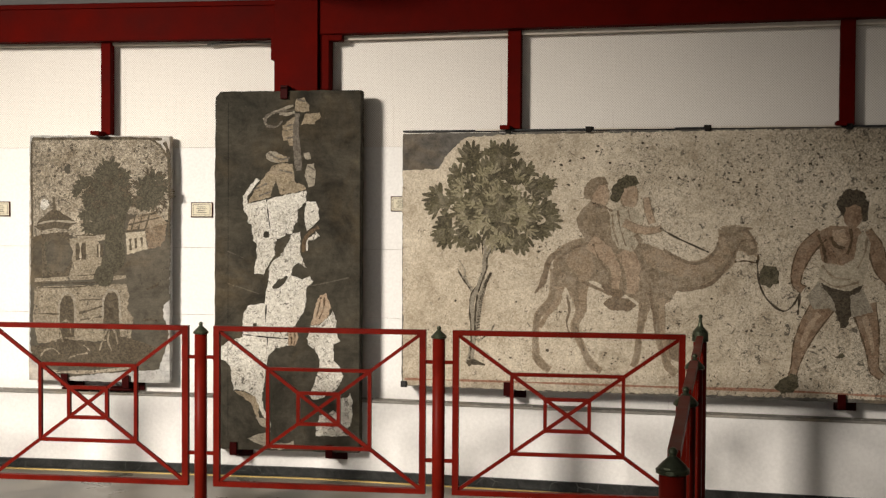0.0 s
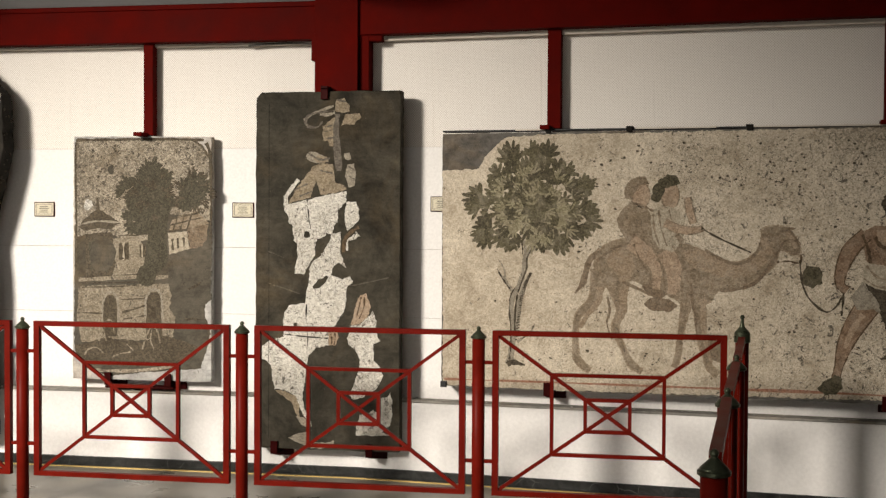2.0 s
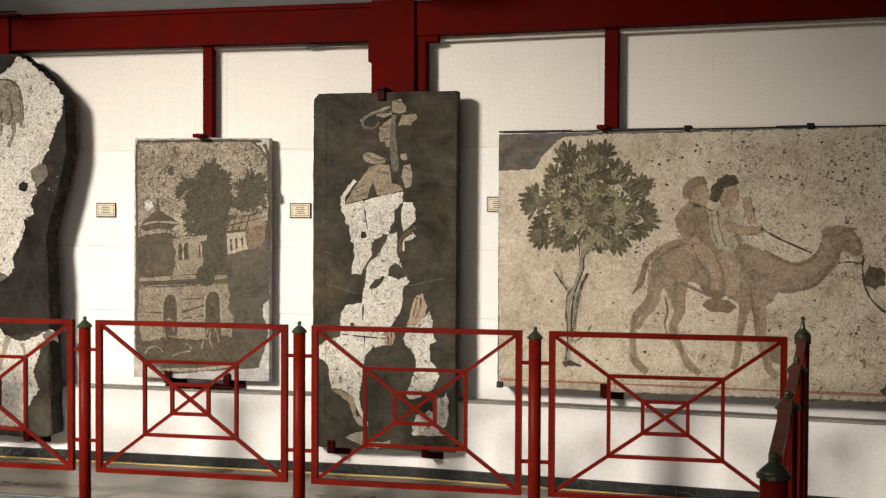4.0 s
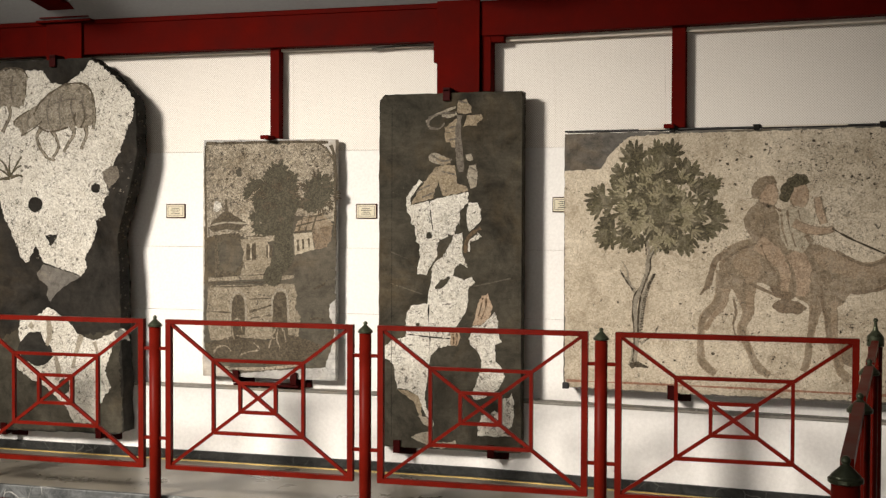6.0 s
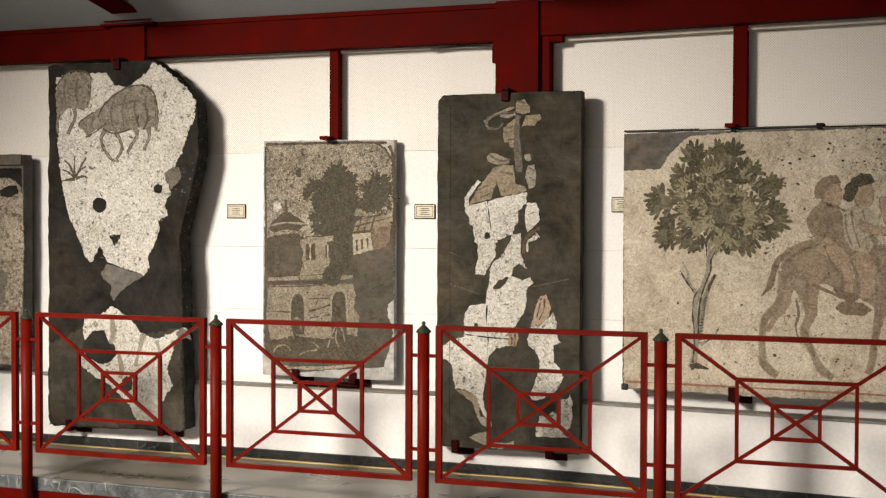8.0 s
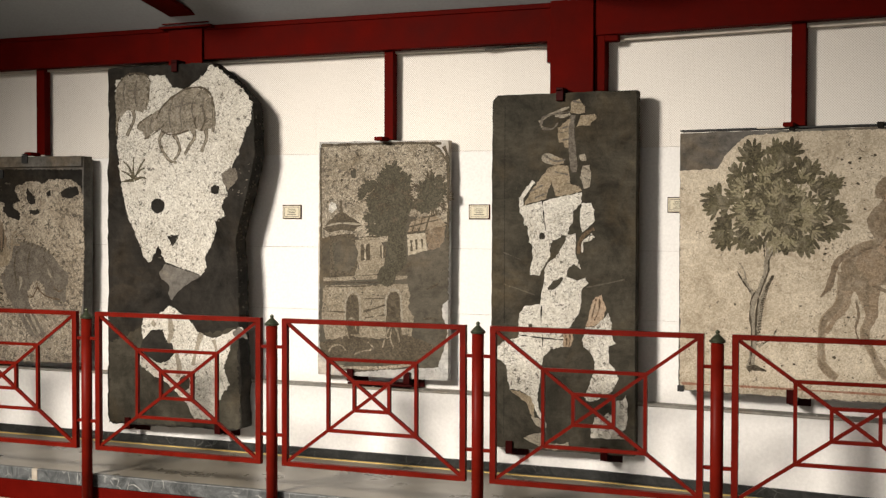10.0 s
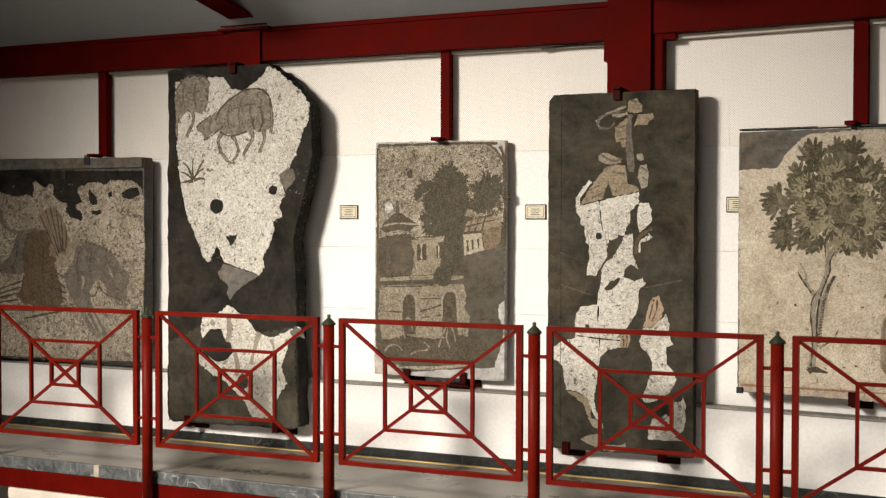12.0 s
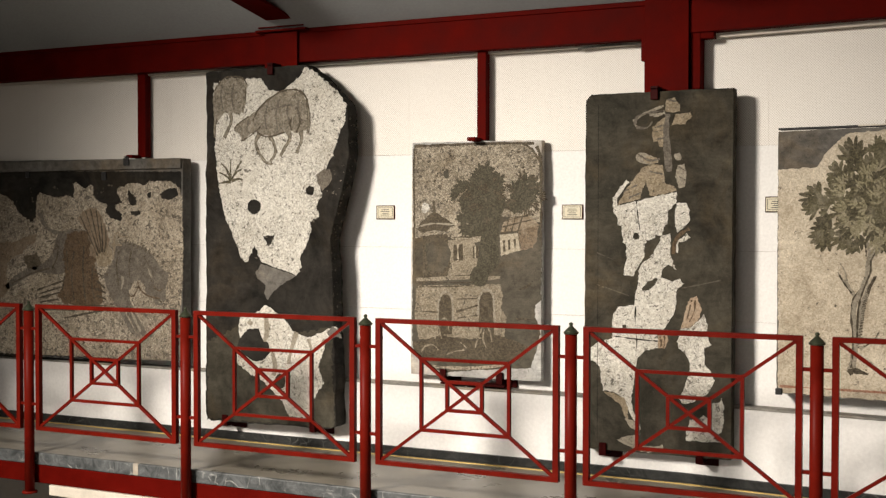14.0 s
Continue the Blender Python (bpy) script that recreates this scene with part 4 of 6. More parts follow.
bands("ledge_shadow", [[(-3.479, 1.174, 0.01), (-3.278, 1.178, 0.01), (-3.074, 1.185, 0.01)], [(-3.479, 1.21, 0.007), (-3.278, 1.221, 0.007), (-3.081, 1.232, 0.007)]], D - 0.0015, HAIR, HOUSE)
inlay("lower_wall", [(-3.479, 1.152), (-3.101, 1.167), (-2.887, 1.178), (-2.864, 1.114), (-2.879, 1.025), (-2.841, 0.972), (-2.856, 0.847), (-3.042, 0.822), (-3.239, 0.827), (-3.458, 0.801), (-3.491, 0.954)], C, HOUSE_WALL, HOUSE, seed=50)
inlay("arched_door", [(-3.318, 0.842), (-3.314, 1.061), (-3.286, 1.101), (-3.247, 1.102), (-3.227, 1.059), (-3.219, 0.846)], D, HOUSE_DARK, HOUSE, seed=51, amp=0.002)
inlay("arched_door", [(-3.034, 0.834), (-3.031, 1.075), (-3.003, 1.122), (-2.957, 1.126), (-2.93, 1.077), (-2.925, 0.837)], D, HOUSE_DARK, HOUSE, seed=52, amp=0.002)
inlay("ground", [(-3.507, 0.781), (-3.398, 0.807), (-3.298, 0.843), (-3.219, 0.824), (-3.042, 0.815), (-2.945, 0.862), (-2.81, 0.83), (-2.677, 0.792), (-2.733, 0.705), (-3.042, 0.657), (-3.398, 0.664), (-3.495, 0.712)], D + 0.0007, HOUSE_DARK, HOUSE, seed=53)
inlay("cottage_roof", [(-2.888, 1.499), (-2.857, 1.585), (-2.697, 1.624), (-2.66, 1.585), (-2.622, 1.55), (-2.735, 1.521)], C, DUN, HOUSE, seed=54)
bands("roof_tile_line", [[(-2.869, 1.577, 0.009), (-2.697, 1.613, 0.009)], [(-2.876, 1.538, 0.009), (-2.678, 1.585, 0.009)], [(-2.884, 1.499, 0.009), (-2.75, 1.518, 0.009)], [(-2.827, 1.588, 0.007), (-2.857, 1.503, 0.007)], [(-2.781, 1.599, 0.007), (-2.811, 1.507, 0.007)], [(-2.735, 1.61, 0.007), (-2.765, 1.514, 0.007)]], D, HOUSE_DARK, HOUSE)
inlay("cottage_wall", [(-2.888, 1.488), (-2.765, 1.503), (-2.75, 1.394), (-2.88, 1.356)], C, LINEN, HOUSE, seed=55)
inlay("cottage_side", [(-2.765, 1.514), (-2.629, 1.546), (-2.637, 1.455), (-2.667, 1.409), (-2.746, 1.394)], C, DUN_DARK, HOUSE, seed=56)
bands("dark_window", [[(-2.861, 1.456, 0.014), (-2.857, 1.385, 0.014)], [(-2.826, 1.46, 0.014), (-2.823, 1.396, 0.014)], [(-2.788, 1.464, 0.01), (-2.784, 1.407, 0.01)]], D, HOUSE_DARK, HOUSE)
bands("pale_outline", [[(-3.342, 0.812, 0.007), (-3.334, 0.885, 0.009), (-3.298, 0.938, 0.009), (-3.258, 0.939, 0.009), (-3.243, 0.87, 0.007)], [(-3.302, 0.923, 0.007), (-3.31, 0.868, 0.009), (-3.294, 0.814, 0.007)], [(-3.057, 0.764, 0.007), (-3.034, 0.841, 0.009), (-2.995, 0.91, 0.009), (-2.956, 0.879, 0.009), (-2.941, 0.808, 0.007)], [(-2.995, 0.889, 0.007), (-3.003, 0.824, 0.009), (-2.98, 0.767, 0.007)], [(-3.446, 0.714, 0.007), (-3.414, 0.759, 0.009), (-3.358, 0.772, 0.009), (-3.318, 0.74, 0.007)], [(-3.258, 0.713, 0.007), (-3.199, 0.737, 0.009), (-3.12, 0.755, 0.009), (-3.16, 0.797, 0.007)]], D - 0.0015, HOUSE_WALL, HOUSE)
bands("dark_fish", [[(-2.757, 1.145, 0.007), (-2.704, 1.167, 0.017), (-2.677, 1.189, 0.01)], [(-2.772, 0.953, 0.007), (-2.726, 0.965, 0.014), (-2.681, 0.955, 0.01)]], B, HAIR, HOUSE)
bands("pale_foot", [[(-3.378, 0.629, 0.017), (-3.12, 0.632, 0.02), (-2.848, 0.665, 0.017)]], D - 0.0015, SPECKLED, HOUSE)
inlay("lost_stones", oval(*[(-3.263, 1.88)][0], 0.024, 0.032, 12), C, MORTAR_HOUSE, HOUSE, seed=57, amp=0.006)
lost_stones(HOUSE, -3.48, -2.66, 1.62, 2.05, 190, C, HOUSE_DARK, 303, 0.002, 0.010)
lost_stones(HOUSE, -3.48, -2.66, 0.66, 1.60, 120, D - 0.002, HOUSE_DARK, 304, 0.002, 0.007)
inlay("pale_patch", oval(*[(-3.414, 1.663)][0], 0.03, 0.034, 12), C, IVORY, HOUSE, seed=58, amp=0.006)

inlay("grey_smudge", oval(-3.32, 1.357, 0.088, 0.112, 20), D - 0.001, MORTAR_HOUSE, HOUSE, seed=158, amp=0.009)
inlay("grey_smudge", oval(-3.028, 1.225, 0.066, 0.066, 18), D - 0.001, HOUSE_LEAF, HOUSE, seed=159, amp=0.008)
bands("arch_frame", [[(-3.321, 0.906, 0.013), (-3.32, 1.035, 0.013), (-3.297, 1.1, 0.014), (-3.262, 1.119, 0.013), (-3.229, 1.097, 0.013), (-3.216, 1.037, 0.013), (-3.213, 0.908, 0.013)], [(-3.037, 0.969, 0.013), (-3.034, 1.076, 0.013), (-3.008, 1.126, 0.013), (-2.977, 1.141, 0.014), (-2.941, 1.12, 0.013), (-2.928, 1.056, 0.013), (-2.922, 0.915, 0.014)]], D - 0.001, STONE_TESS, HOUSE)
bands("dirty_edge", [[(-3.496, 2.05, 0.014), (-3.499, 1.85, 0.011), (-3.492, 1.535, 0.015), (-3.496, 1.276, 0.011)], [(-3.488, 2.065, 0.018), (-3.243, 2.068, 0.013), (-2.91, 2.069, 0.017), (-2.658, 2.061, 0.014)], [(-2.643, 2.044, 0.02), (-2.616, 1.96, 0.022), (-2.61, 1.708, 0.013), (-2.616, 1.456, 0.015)]], C, HOUSE_DARK, HOUSE, seed=160)
bands("course_line", [[(-3.459, 1.147, 0.006), (-3.244, 1.154, 0.006), (-3.092, 1.164, 0.006)], [(-3.459, 0.989, 0.006), (-3.32, 0.985, 0.006)], [(-3.19, 0.994, 0.011), (-3.107, 1.017, 0.011), (-3.039, 1.04, 0.008)], [(-3.183, 0.952, 0.006), (-3.039, 0.976, 0.006)], [(-3.206, 1.073, 0.004), (-3.039, 1.083, 0.004)], [(-3.243, 1.465, 0.006), (-3.152, 1.475, 0.007), (-3.046, 1.469, 0.006)]], D - 0.001, HOUSE_DARK, HOUSE, seed=161)

# camel ride, on the wall of the next bay
CAMEL = slab("mosaic_slab", "wide cream mosaic slab of a camel ride beside a tree", [(-1.158, 0.594), (2.6, 0.597), (2.6, 2.10), (-1.158, 2.089)], 6.98, 0.09, MORTAR_GREY, 0.0018, 5)
A, B, C, D, E = 6.9785, 6.977, 6.974, 6.970, 6.966
inlay("cream_field", [(-1.158, 1.872), (-0.979, 1.878), (-0.935, 1.884), (-0.894, 1.96), (-0.81, 2.042), (-0.76, 2.066), (-0.526, 2.078), (-0.068, 2.079), (0.437, 2.086), (0.836, 2.088), (1.538, 2.091)] + [(2.57, 2.092), (2.57, 0.61)] + [(1.559, 0.617), (1.302, 0.616), (0.762, 0.61), (-0.515, 0.596), (-1.148, 0.602)], A, CREAM, CAMEL, seed=61)
bands("border_line", [[(-1.141, 0.636, 0.01), (-0.515, 0.642, 0.01), (0.452, 0.645, 0.014), (1.064, 0.647, 0.014), (1.558, 0.638, 0.014)]], B, RED_LINE, CAMEL)
bands("trunk", [[(-0.744, 0.743, 0.051), (-0.729, 0.87, 0.03), (-0.729, 0.959, 0.027), (-0.737, 1.048, 0.03), (-0.728, 1.137, 0.033), (-0.695, 1.197, 0.03), (-0.663, 1.286, 0.027), (-0.659, 1.359, 0.025), (-0.622, 1.416, 0.036), (-0.577, 1.456, 0.033), (-0.536, 1.476, 0.012)], [(-0.723, 0.855, 0.024), (-0.701, 1.019, 0.03), (-0.687, 1.123, 0.027), (-0.658, 1.212, 0.018), (-0.618, 1.279, 0.009)], [(-0.731, 1.166, 0.024), (-0.778, 1.232, 0.019), (-0.809, 1.268, 0.011), (-0.822, 1.298, 0.006)], [(-0.773, 1.232, 0.015), (-0.783, 1.298, 0.01), (-0.812, 1.345, 0.006)], [(-0.651, 1.374, 0.02), (-0.659, 1.433, 0.021), (-0.682, 1.48, 0.015)], [(-0.7, 0.871, 0.018), (-0.655, 0.905, 0.014), (-0.615, 0.94, 0.01), (-0.595, 0.985, 0.005)]], B, STONE_TESS, CAMEL)
bands("bark_line", [[(-0.746, 0.765, 0.008), (-0.738, 0.87, 0.008), (-0.741, 0.973, 0.008), (-0.75, 1.055, 0.007), (-0.743, 1.136, 0.007), (-0.71, 1.196, 0.007)], [(-0.715, 0.9, 0.008), (-0.715, 1.019, 0.009), (-0.706, 1.122, 0.007), (-0.68, 1.212, 0.007), (-0.648, 1.301, 0.007), (-0.644, 1.367, 0.007), (-0.6, 1.434, 0.007), (-0.555, 1.471, 0.006)], [(-0.747, 1.181, 0.008), (-0.789, 1.236, 0.007), (-0.819, 1.29, 0.004)], [(-0.672, 1.381, 0.007), (-0.674, 1.433, 0.008), (-0.689, 1.477, 0.006)], [(-0.678, 0.886, 0.007), (-0.633, 0.92, 0.007), (-0.598, 0.978, 0.005)], [(-0.759, 0.735, 0.033), (-0.729, 0.751, 0.033), (-0.654, 0.736, 0.014)]], C, HAIR, CAMEL)
SIDE_BARK = [(-0.696, 0.886), (-0.686, 1.019), (-0.673, 1.123), (-0.647, 1.212), (-0.615, 1.279)]
ticks = []
for (ax, az), (bx, bz) in zip(SIDE_BARK, SIDE_BARK[1:]):
    for k in range(8):
        px, pz = ax + (bx - ax) * k / 8, az + (bz - az) * k / 8
        ticks.append([(px - 0.016, pz - 0.004, 0.006), (px + 0.004, pz + 0.003, 0.006)])
bands("bark_tick", ticks, C, HAIR, CAMEL, seed=8)
inlay("tree_crown", [(-0.78, 1.744), (-0.737, 1.795), (-0.661, 1.814), (-0.565, 1.819), (-0.512, 1.783), (-0.438, 1.734), (-0.406, 1.684), (-0.384, 1.615), (-0.436, 1.555), (-0.51, 1.555), (-0.584, 1.554), (-0.659, 1.554), (-0.713, 1.543), (-0.779, 1.553), (-0.812, 1.603), (-0.813, 1.684)], B, LEAF, CAMEL, seed=62, amp=0.014)
rng = random.Random(5)
rim, inner, lights = bmesh.new(), bmesh.new(), bmesh.new()
TC = (-0.601, 1.654)
for k, (px, pz) in enumerate([(-0.761, 2.001), (-0.788, 1.964), (-0.731, 1.975), (-0.745, 1.941), (-0.619, 1.999), (-0.582, 1.988), (-0.522, 1.998), (-0.552, 1.958), (-0.641, 1.933), (-0.448, 1.905), (-0.397, 1.887), (-0.462, 1.856), (-0.499, 1.837), (-0.301, 1.785), (-0.33, 1.749), (-0.374, 1.782), (-0.28, 1.797), (-0.257, 1.633), (-0.286, 1.655), (-0.253, 1.571), (-0.285, 1.524), (-0.328, 1.509), (-0.43, 1.421), (-0.474, 1.432), (-0.386, 1.473), (-0.518, 1.449), (-0.772, 1.429), (-0.727, 1.459), (-0.817, 1.458), (-0.607, 1.493), (-0.916, 1.453), (-0.947, 1.49), (-0.894, 1.505), (-0.932, 1.523), (-0.983, 1.653), (-0.956, 1.698), (-0.99, 1.716), (-0.918, 1.671), (-0.968, 1.74), (-0.909, 1.579), (-0.872, 1.735), (-0.858, 1.873), (-0.82, 1.858), (-0.847, 1.809), (-0.79, 1.813), (-0.745, 1.902), (-0.685, 1.911), (-0.685, 1.857), (-0.551, 1.885), (-0.588, 1.915)]):
    aim = math.atan2(pz - TC[1], px - TC[0])
    leaf_spray(rim if k % 3 else inner, px - 0.05 * math.cos(aim), pz - 0.05 * math.sin(aim), 0.098, lay(C, CAMEL), rng, 6, 2.5, aim, 0.125)
for k in range(120):
    a, q = rng.uniform(0, 6.283), math.sqrt(rng.random())
    px, pz = TC[0] + 0.25 * q * math.cos(a), TC[1] + 0.20 * q * math.sin(a)
    pale = k % 2
    leaf_spray(lights if pale else (rim, inner)[k % 4 // 2], px, pz, 0.070, lay(D - 0.0006 * (k % 6), CAMEL), rng, 5, 2.4, a, 0.09 if pale else 0.13)
part("rim_leaves", rim, LEAF, CAMEL)
part("inner_leaves", inner, LEAF_DARK, CAMEL)
part("light_leaves", lights, LEAF_PALE, CAMEL)
bands("far_leg", [[(-0.215, 1.292, 0.12), (-0.235, 1.202, 0.085), (-0.268, 1.115, 0.054), (-0.337, 1.044, 0.044), (-0.357, 0.957, 0.037), (-0.356, 0.853, 0.037), (-0.352, 0.793, 0.043), (-0.308, 0.742, 0.044), (-0.273, 0.718, 0.036)], [(0.282, 1.204, 0.1), (0.262, 1.094, 0.061), (0.247, 1.009, 0.041), (0.231, 0.907, 0.035), (0.224, 0.823, 0.037), (0.2, 0.754, 0.037)]], B, DUN, CAMEL, contour=SHADE, edge=0.006)
BODY = [(-0.236, 1.408), (-0.185, 1.447), (-0.101, 1.478), (-0.016, 1.479), (0.118, 1.464), (0.234, 1.456), (0.316, 1.432), (0.398, 1.391), (0.479, 1.359), (0.56, 1.36), (0.623, 1.394), (0.663, 1.436), (0.673, 1.486), (0.666, 1.527), (0.693, 1.552), (0.748, 1.56), (0.796, 1.549), (0.835, 1.52), (0.867, 1.471), (0.88, 1.43), (0.873, 1.392), (0.837, 1.397), (0.797, 1.418), (0.766, 1.421), (0.751, 1.354), (0.704, 1.296), (0.625, 1.245), (0.545, 1.21), (0.465, 1.2), (0.433, 1.182), (0.401, 1.131), (0.352, 1.113), (0.303, 1.121), (0.237, 1.11), (0.196, 1.143), (0.121, 1.175), (0.037, 1.208), (-0.014, 1.232), (-0.073, 1.24), (-0.115, 1.222), (-0.158, 1.186), (-0.209, 1.203), (-0.252, 1.253), (-0.262, 1.339)]
inlay("beast_body", BODY, C, DUN, CAMEL, seed=63, amp=0.003)
bands("near_leg", [[(-0.142, 1.341, 0.187), (-0.124, 1.239, 0.144), (-0.106, 1.136, 0.082), (-0.097, 1.068, 0.058), (-0.133, 0.973, 0.047), (-0.104, 0.896, 0.037), (-0.069, 0.82, 0.034), (-0.035, 0.762, 0.047), (0.021, 0.721, 0.031)], [(0.319, 1.18, 0.102), (0.331, 1.096, 0.065), (0.34, 0.995, 0.048), (0.354, 0.912, 0.058), (0.38, 0.828, 0.048), (0.397, 0.762, 0.044), (0.446, 0.722, 0.048)]], C - 0.001, DUN, CAMEL, contour=SHADE, edge=0.006)
bands("tail", [[(-0.219, 1.417, 0.024), (-0.279, 1.356, 0.034), (-0.301, 1.287, 0.034), (-0.324, 1.217, 0.031), (-0.364, 1.161, 0.01)], [(-0.296, 1.304, 0.017), (-0.3, 1.244, 0.014), (-0.317, 1.197, 0.007)]], C, DUN_DARK, CAMEL)
bands("shade_line", [[(-0.24, 1.349, 0.014), (-0.153, 1.418, 0.014), (-0.031, 1.462, 0.01)], [(0.447, 1.199, 0.021), (0.527, 1.201, 0.021), (0.626, 1.234, 0.021), (0.699, 1.311, 0.021), (0.741, 1.384, 0.014)], [(0.366, 1.421, 0.01), (0.451, 1.371, 0.014), (0.532, 1.344, 0.014), (0.606, 1.367, 0.014), (0.654, 1.431, 0.014), (0.675, 1.509, 0.01)], [(0.782, 1.545, 0.014), (0.83, 1.52, 0.014), (0.868, 1.452, 0.01), (0.856, 1.414, 0.007)], [(-0.177, 1.145, 0.014), (-0.163, 1.065, 0.014), (-0.179, 0.993, 0.01), (-0.149, 0.902, 0.01)], [(0.29, 1.235, 0.017), (0.297, 1.139, 0.017), (0.317, 1.044, 0.014), (0.324, 0.942, 0.01)], [(-0.093, 1.235, 0.014), (0.004, 1.191, 0.017), (0.1, 1.151, 0.017)]], D, DUN_DARK, CAMEL)
bands("contour_line", [[(x, z, 0.006) for x, z in BODY[:34]]], C - 0.001, SHADE, CAMEL)
bands("ear", [[(0.788, 1.529, 0.024), (0.818, 1.542, 0.017), (0.851, 1.542, 0.007)]], D, DUN_DARK, CAMEL)
bands("jaw_line", [[(0.762, 1.413, 0.01), (0.782, 1.463, 0.01), (0.819, 1.482, 0.01), (0.855, 1.47, 0.007)], [(0.807, 1.423, 0.01), (0.844, 1.404, 0.014), (0.871, 1.414, 0.01)], [(0.694, 1.5, 0.01), (0.715, 1.513, 0.01), (0.733, 1.497, 0.007)]], D - 0.003, DUN_DARK, CAMEL)
bands("halter", [[(0.753, 1.356, 0.007), (0.814, 1.363, 0.007), (0.875, 1.355, 0.01), (0.88, 1.402, 0.007)]], D, RUST, CAMEL)
inlay("shade", [(0.24, 1.42), (0.366, 1.418), (0.445, 1.371), (0.526, 1.34), (0.606, 1.364), (0.649, 1.415), (0.691, 1.431), (0.698, 1.362), (0.638, 1.298), (0.539, 1.265), (0.43, 1.275), (0.336, 1.306), (0.273, 1.356)], D + 0.001, SHADE, CAMEL, seed=163, amp=0.008)
inlay("shade", [(-0.192, 1.389), (-0.095, 1.435), (-0.043, 1.423), (-0.023, 1.342), (-0.042, 1.255), (-0.1, 1.234), (-0.139, 1.292), (-0.178, 1.324)], D + 0.001, SHADE, CAMEL, seed=164, amp=0.008)
inlay("shade", [(0.003, 1.23), (0.084, 1.215), (0.164, 1.175), (0.132, 1.139), (0.052, 1.163)], D + 0.001, DUN_DARK, CAMEL, seed=165, amp=0.006)
bands("knee_shade", [[(-0.223, 1.2, 0.048), (-0.235, 1.112, 0.038), (-0.294, 1.035, 0.027), (-0.332, 0.963, 0.021)], [(-0.093, 1.189, 0.048), (-0.092, 1.082, 0.034), (-0.13, 0.994, 0.024)], [(0.36, 1.147, 0.034), (0.361, 1.045, 0.031), (0.371, 0.917, 0.024), (0.407, 0.791, 0.017)], [(0.678, 1.494, 0.031), (0.7, 1.431, 0.041), (0.728, 1.394, 0.021)], [(0.806, 1.52, 0.021), (0.837, 1.476, 0.024), (0.85, 1.433, 0.014)]], D, SHADE, CAMEL)
inlay("dark_bundle", [(0.03, 1.108), (0.084, 1.157), (0.164, 1.143), (0.221, 1.105), (0.18, 1.069), (0.069, 1.073)], D, DUN_DARK, CAMEL, seed=64)
inlay("dark_spot", [(0.722, 1.412), (0.759, 1.416), (0.753, 1.362), (0.717, 1.331)], D, DUN_DARK, CAMEL, seed=65)
inlay("plain_torso", [(-0.126, 1.59), (-0.097, 1.648), (-0.049, 1.69), (0.031, 1.671), (0.07, 1.601), (0.085, 1.45), (-0.015, 1.449), (-0.089, 1.493), (-0.119, 1.545)], D, DUN, CAMEL, seed=66, amp=0.002)
inlay("plain_oval", oval(*[(0.005, 1.726)][0], 0.054, 0.074, 22), D, SKIN, CAMEL, seed=67, amp=0.001)
contour_of(oval(*[(0.005, 1.726)][0], 0.054, 0.074, 22), D - 0.001, DUN, CAMEL, 0.005)
inlay("plain_hair", [(-0.085, 1.706), (-0.085, 1.771), (-0.053, 1.816), (-0.002, 1.832), (0.03, 1.829), (0.053, 1.79), (-0.002, 1.781), (-0.033, 1.732), (-0.046, 1.7)], E, DUN, CAMEL, seed=68, amp=0.003)
bands("plain_limb", [[(-0.05, 1.461, 0.103), (0.04, 1.392, 0.096), (0.099, 1.302, 0.069), (0.097, 1.193, 0.051)], [(0.136, 1.409, 0.123), (0.188, 1.329, 0.103), (0.195, 1.233, 0.082), (0.183, 1.169, 0.062)]], D - 0.0015, SKIN, CAMEL, contour=DUN, edge=0.006)
inlay("plain_tunic", [(0.061, 1.585), (0.08, 1.643), (0.127, 1.672), (0.207, 1.649), (0.254, 1.602), (0.249, 1.522), (0.231, 1.458), (0.193, 1.406), (0.114, 1.425), (0.075, 1.488)], D - 0.003, LINEN, CAMEL, seed=69, amp=0.002)
inlay("plain_oval", oval(*[(0.171, 1.723)][0], 0.050, 0.074, 22), D - 0.002, SKIN, CAMEL, seed=70, amp=0.001)
contour_of(oval(*[(0.171, 1.723)][0], 0.050, 0.074, 22), D - 0.003, DUN, CAMEL, 0.005)
inlay("plain_hair", [(0.066, 1.7), (0.075, 1.764), (0.107, 1.809), (0.151, 1.841), (0.208, 1.838), (0.23, 1.793), (0.19, 1.78), (0.145, 1.764), (0.127, 1.713), (0.102, 1.681)], E, LEAF_DARK, CAMEL, seed=71, amp=0.005)
bands("plain_arm", [[(0.141, 1.572, 0.051), (0.224, 1.534, 0.051), (0.312, 1.529, 0.041), (0.356, 1.545, 0.027)], [(0.266, 1.713, 0.038), (0.279, 1.637, 0.045), (0.302, 1.567, 0.041)]], E, SKIN, CAMEL, contour=DUN, edge=0.005)
bands("fold_line", [[(0.077, 1.617, 0.01), (0.084, 1.537, 0.01), (0.113, 1.441, 0.01)], [(0.108, 1.643, 0.009), (0.119, 1.553, 0.009), (0.155, 1.438, 0.009)], [(0.165, 1.643, 0.01), (0.179, 1.585, 0.01)], [(0.208, 1.506, 0.027), (0.24, 1.464, 0.027)]], E, DUN, CAMEL)
bands("limb_line", [[(-0.031, 1.449, 0.007), (0.009, 1.352, 0.007), (0.061, 1.279, 0.007), (0.068, 1.183, 0.007)], [(0.13, 1.377, 0.007), (0.137, 1.28, 0.007), (0.151, 1.168, 0.007)], [(0.031, 1.662, 0.01), (0.076, 1.636, 0.01)]], E, DUN_DARK, CAMEL)
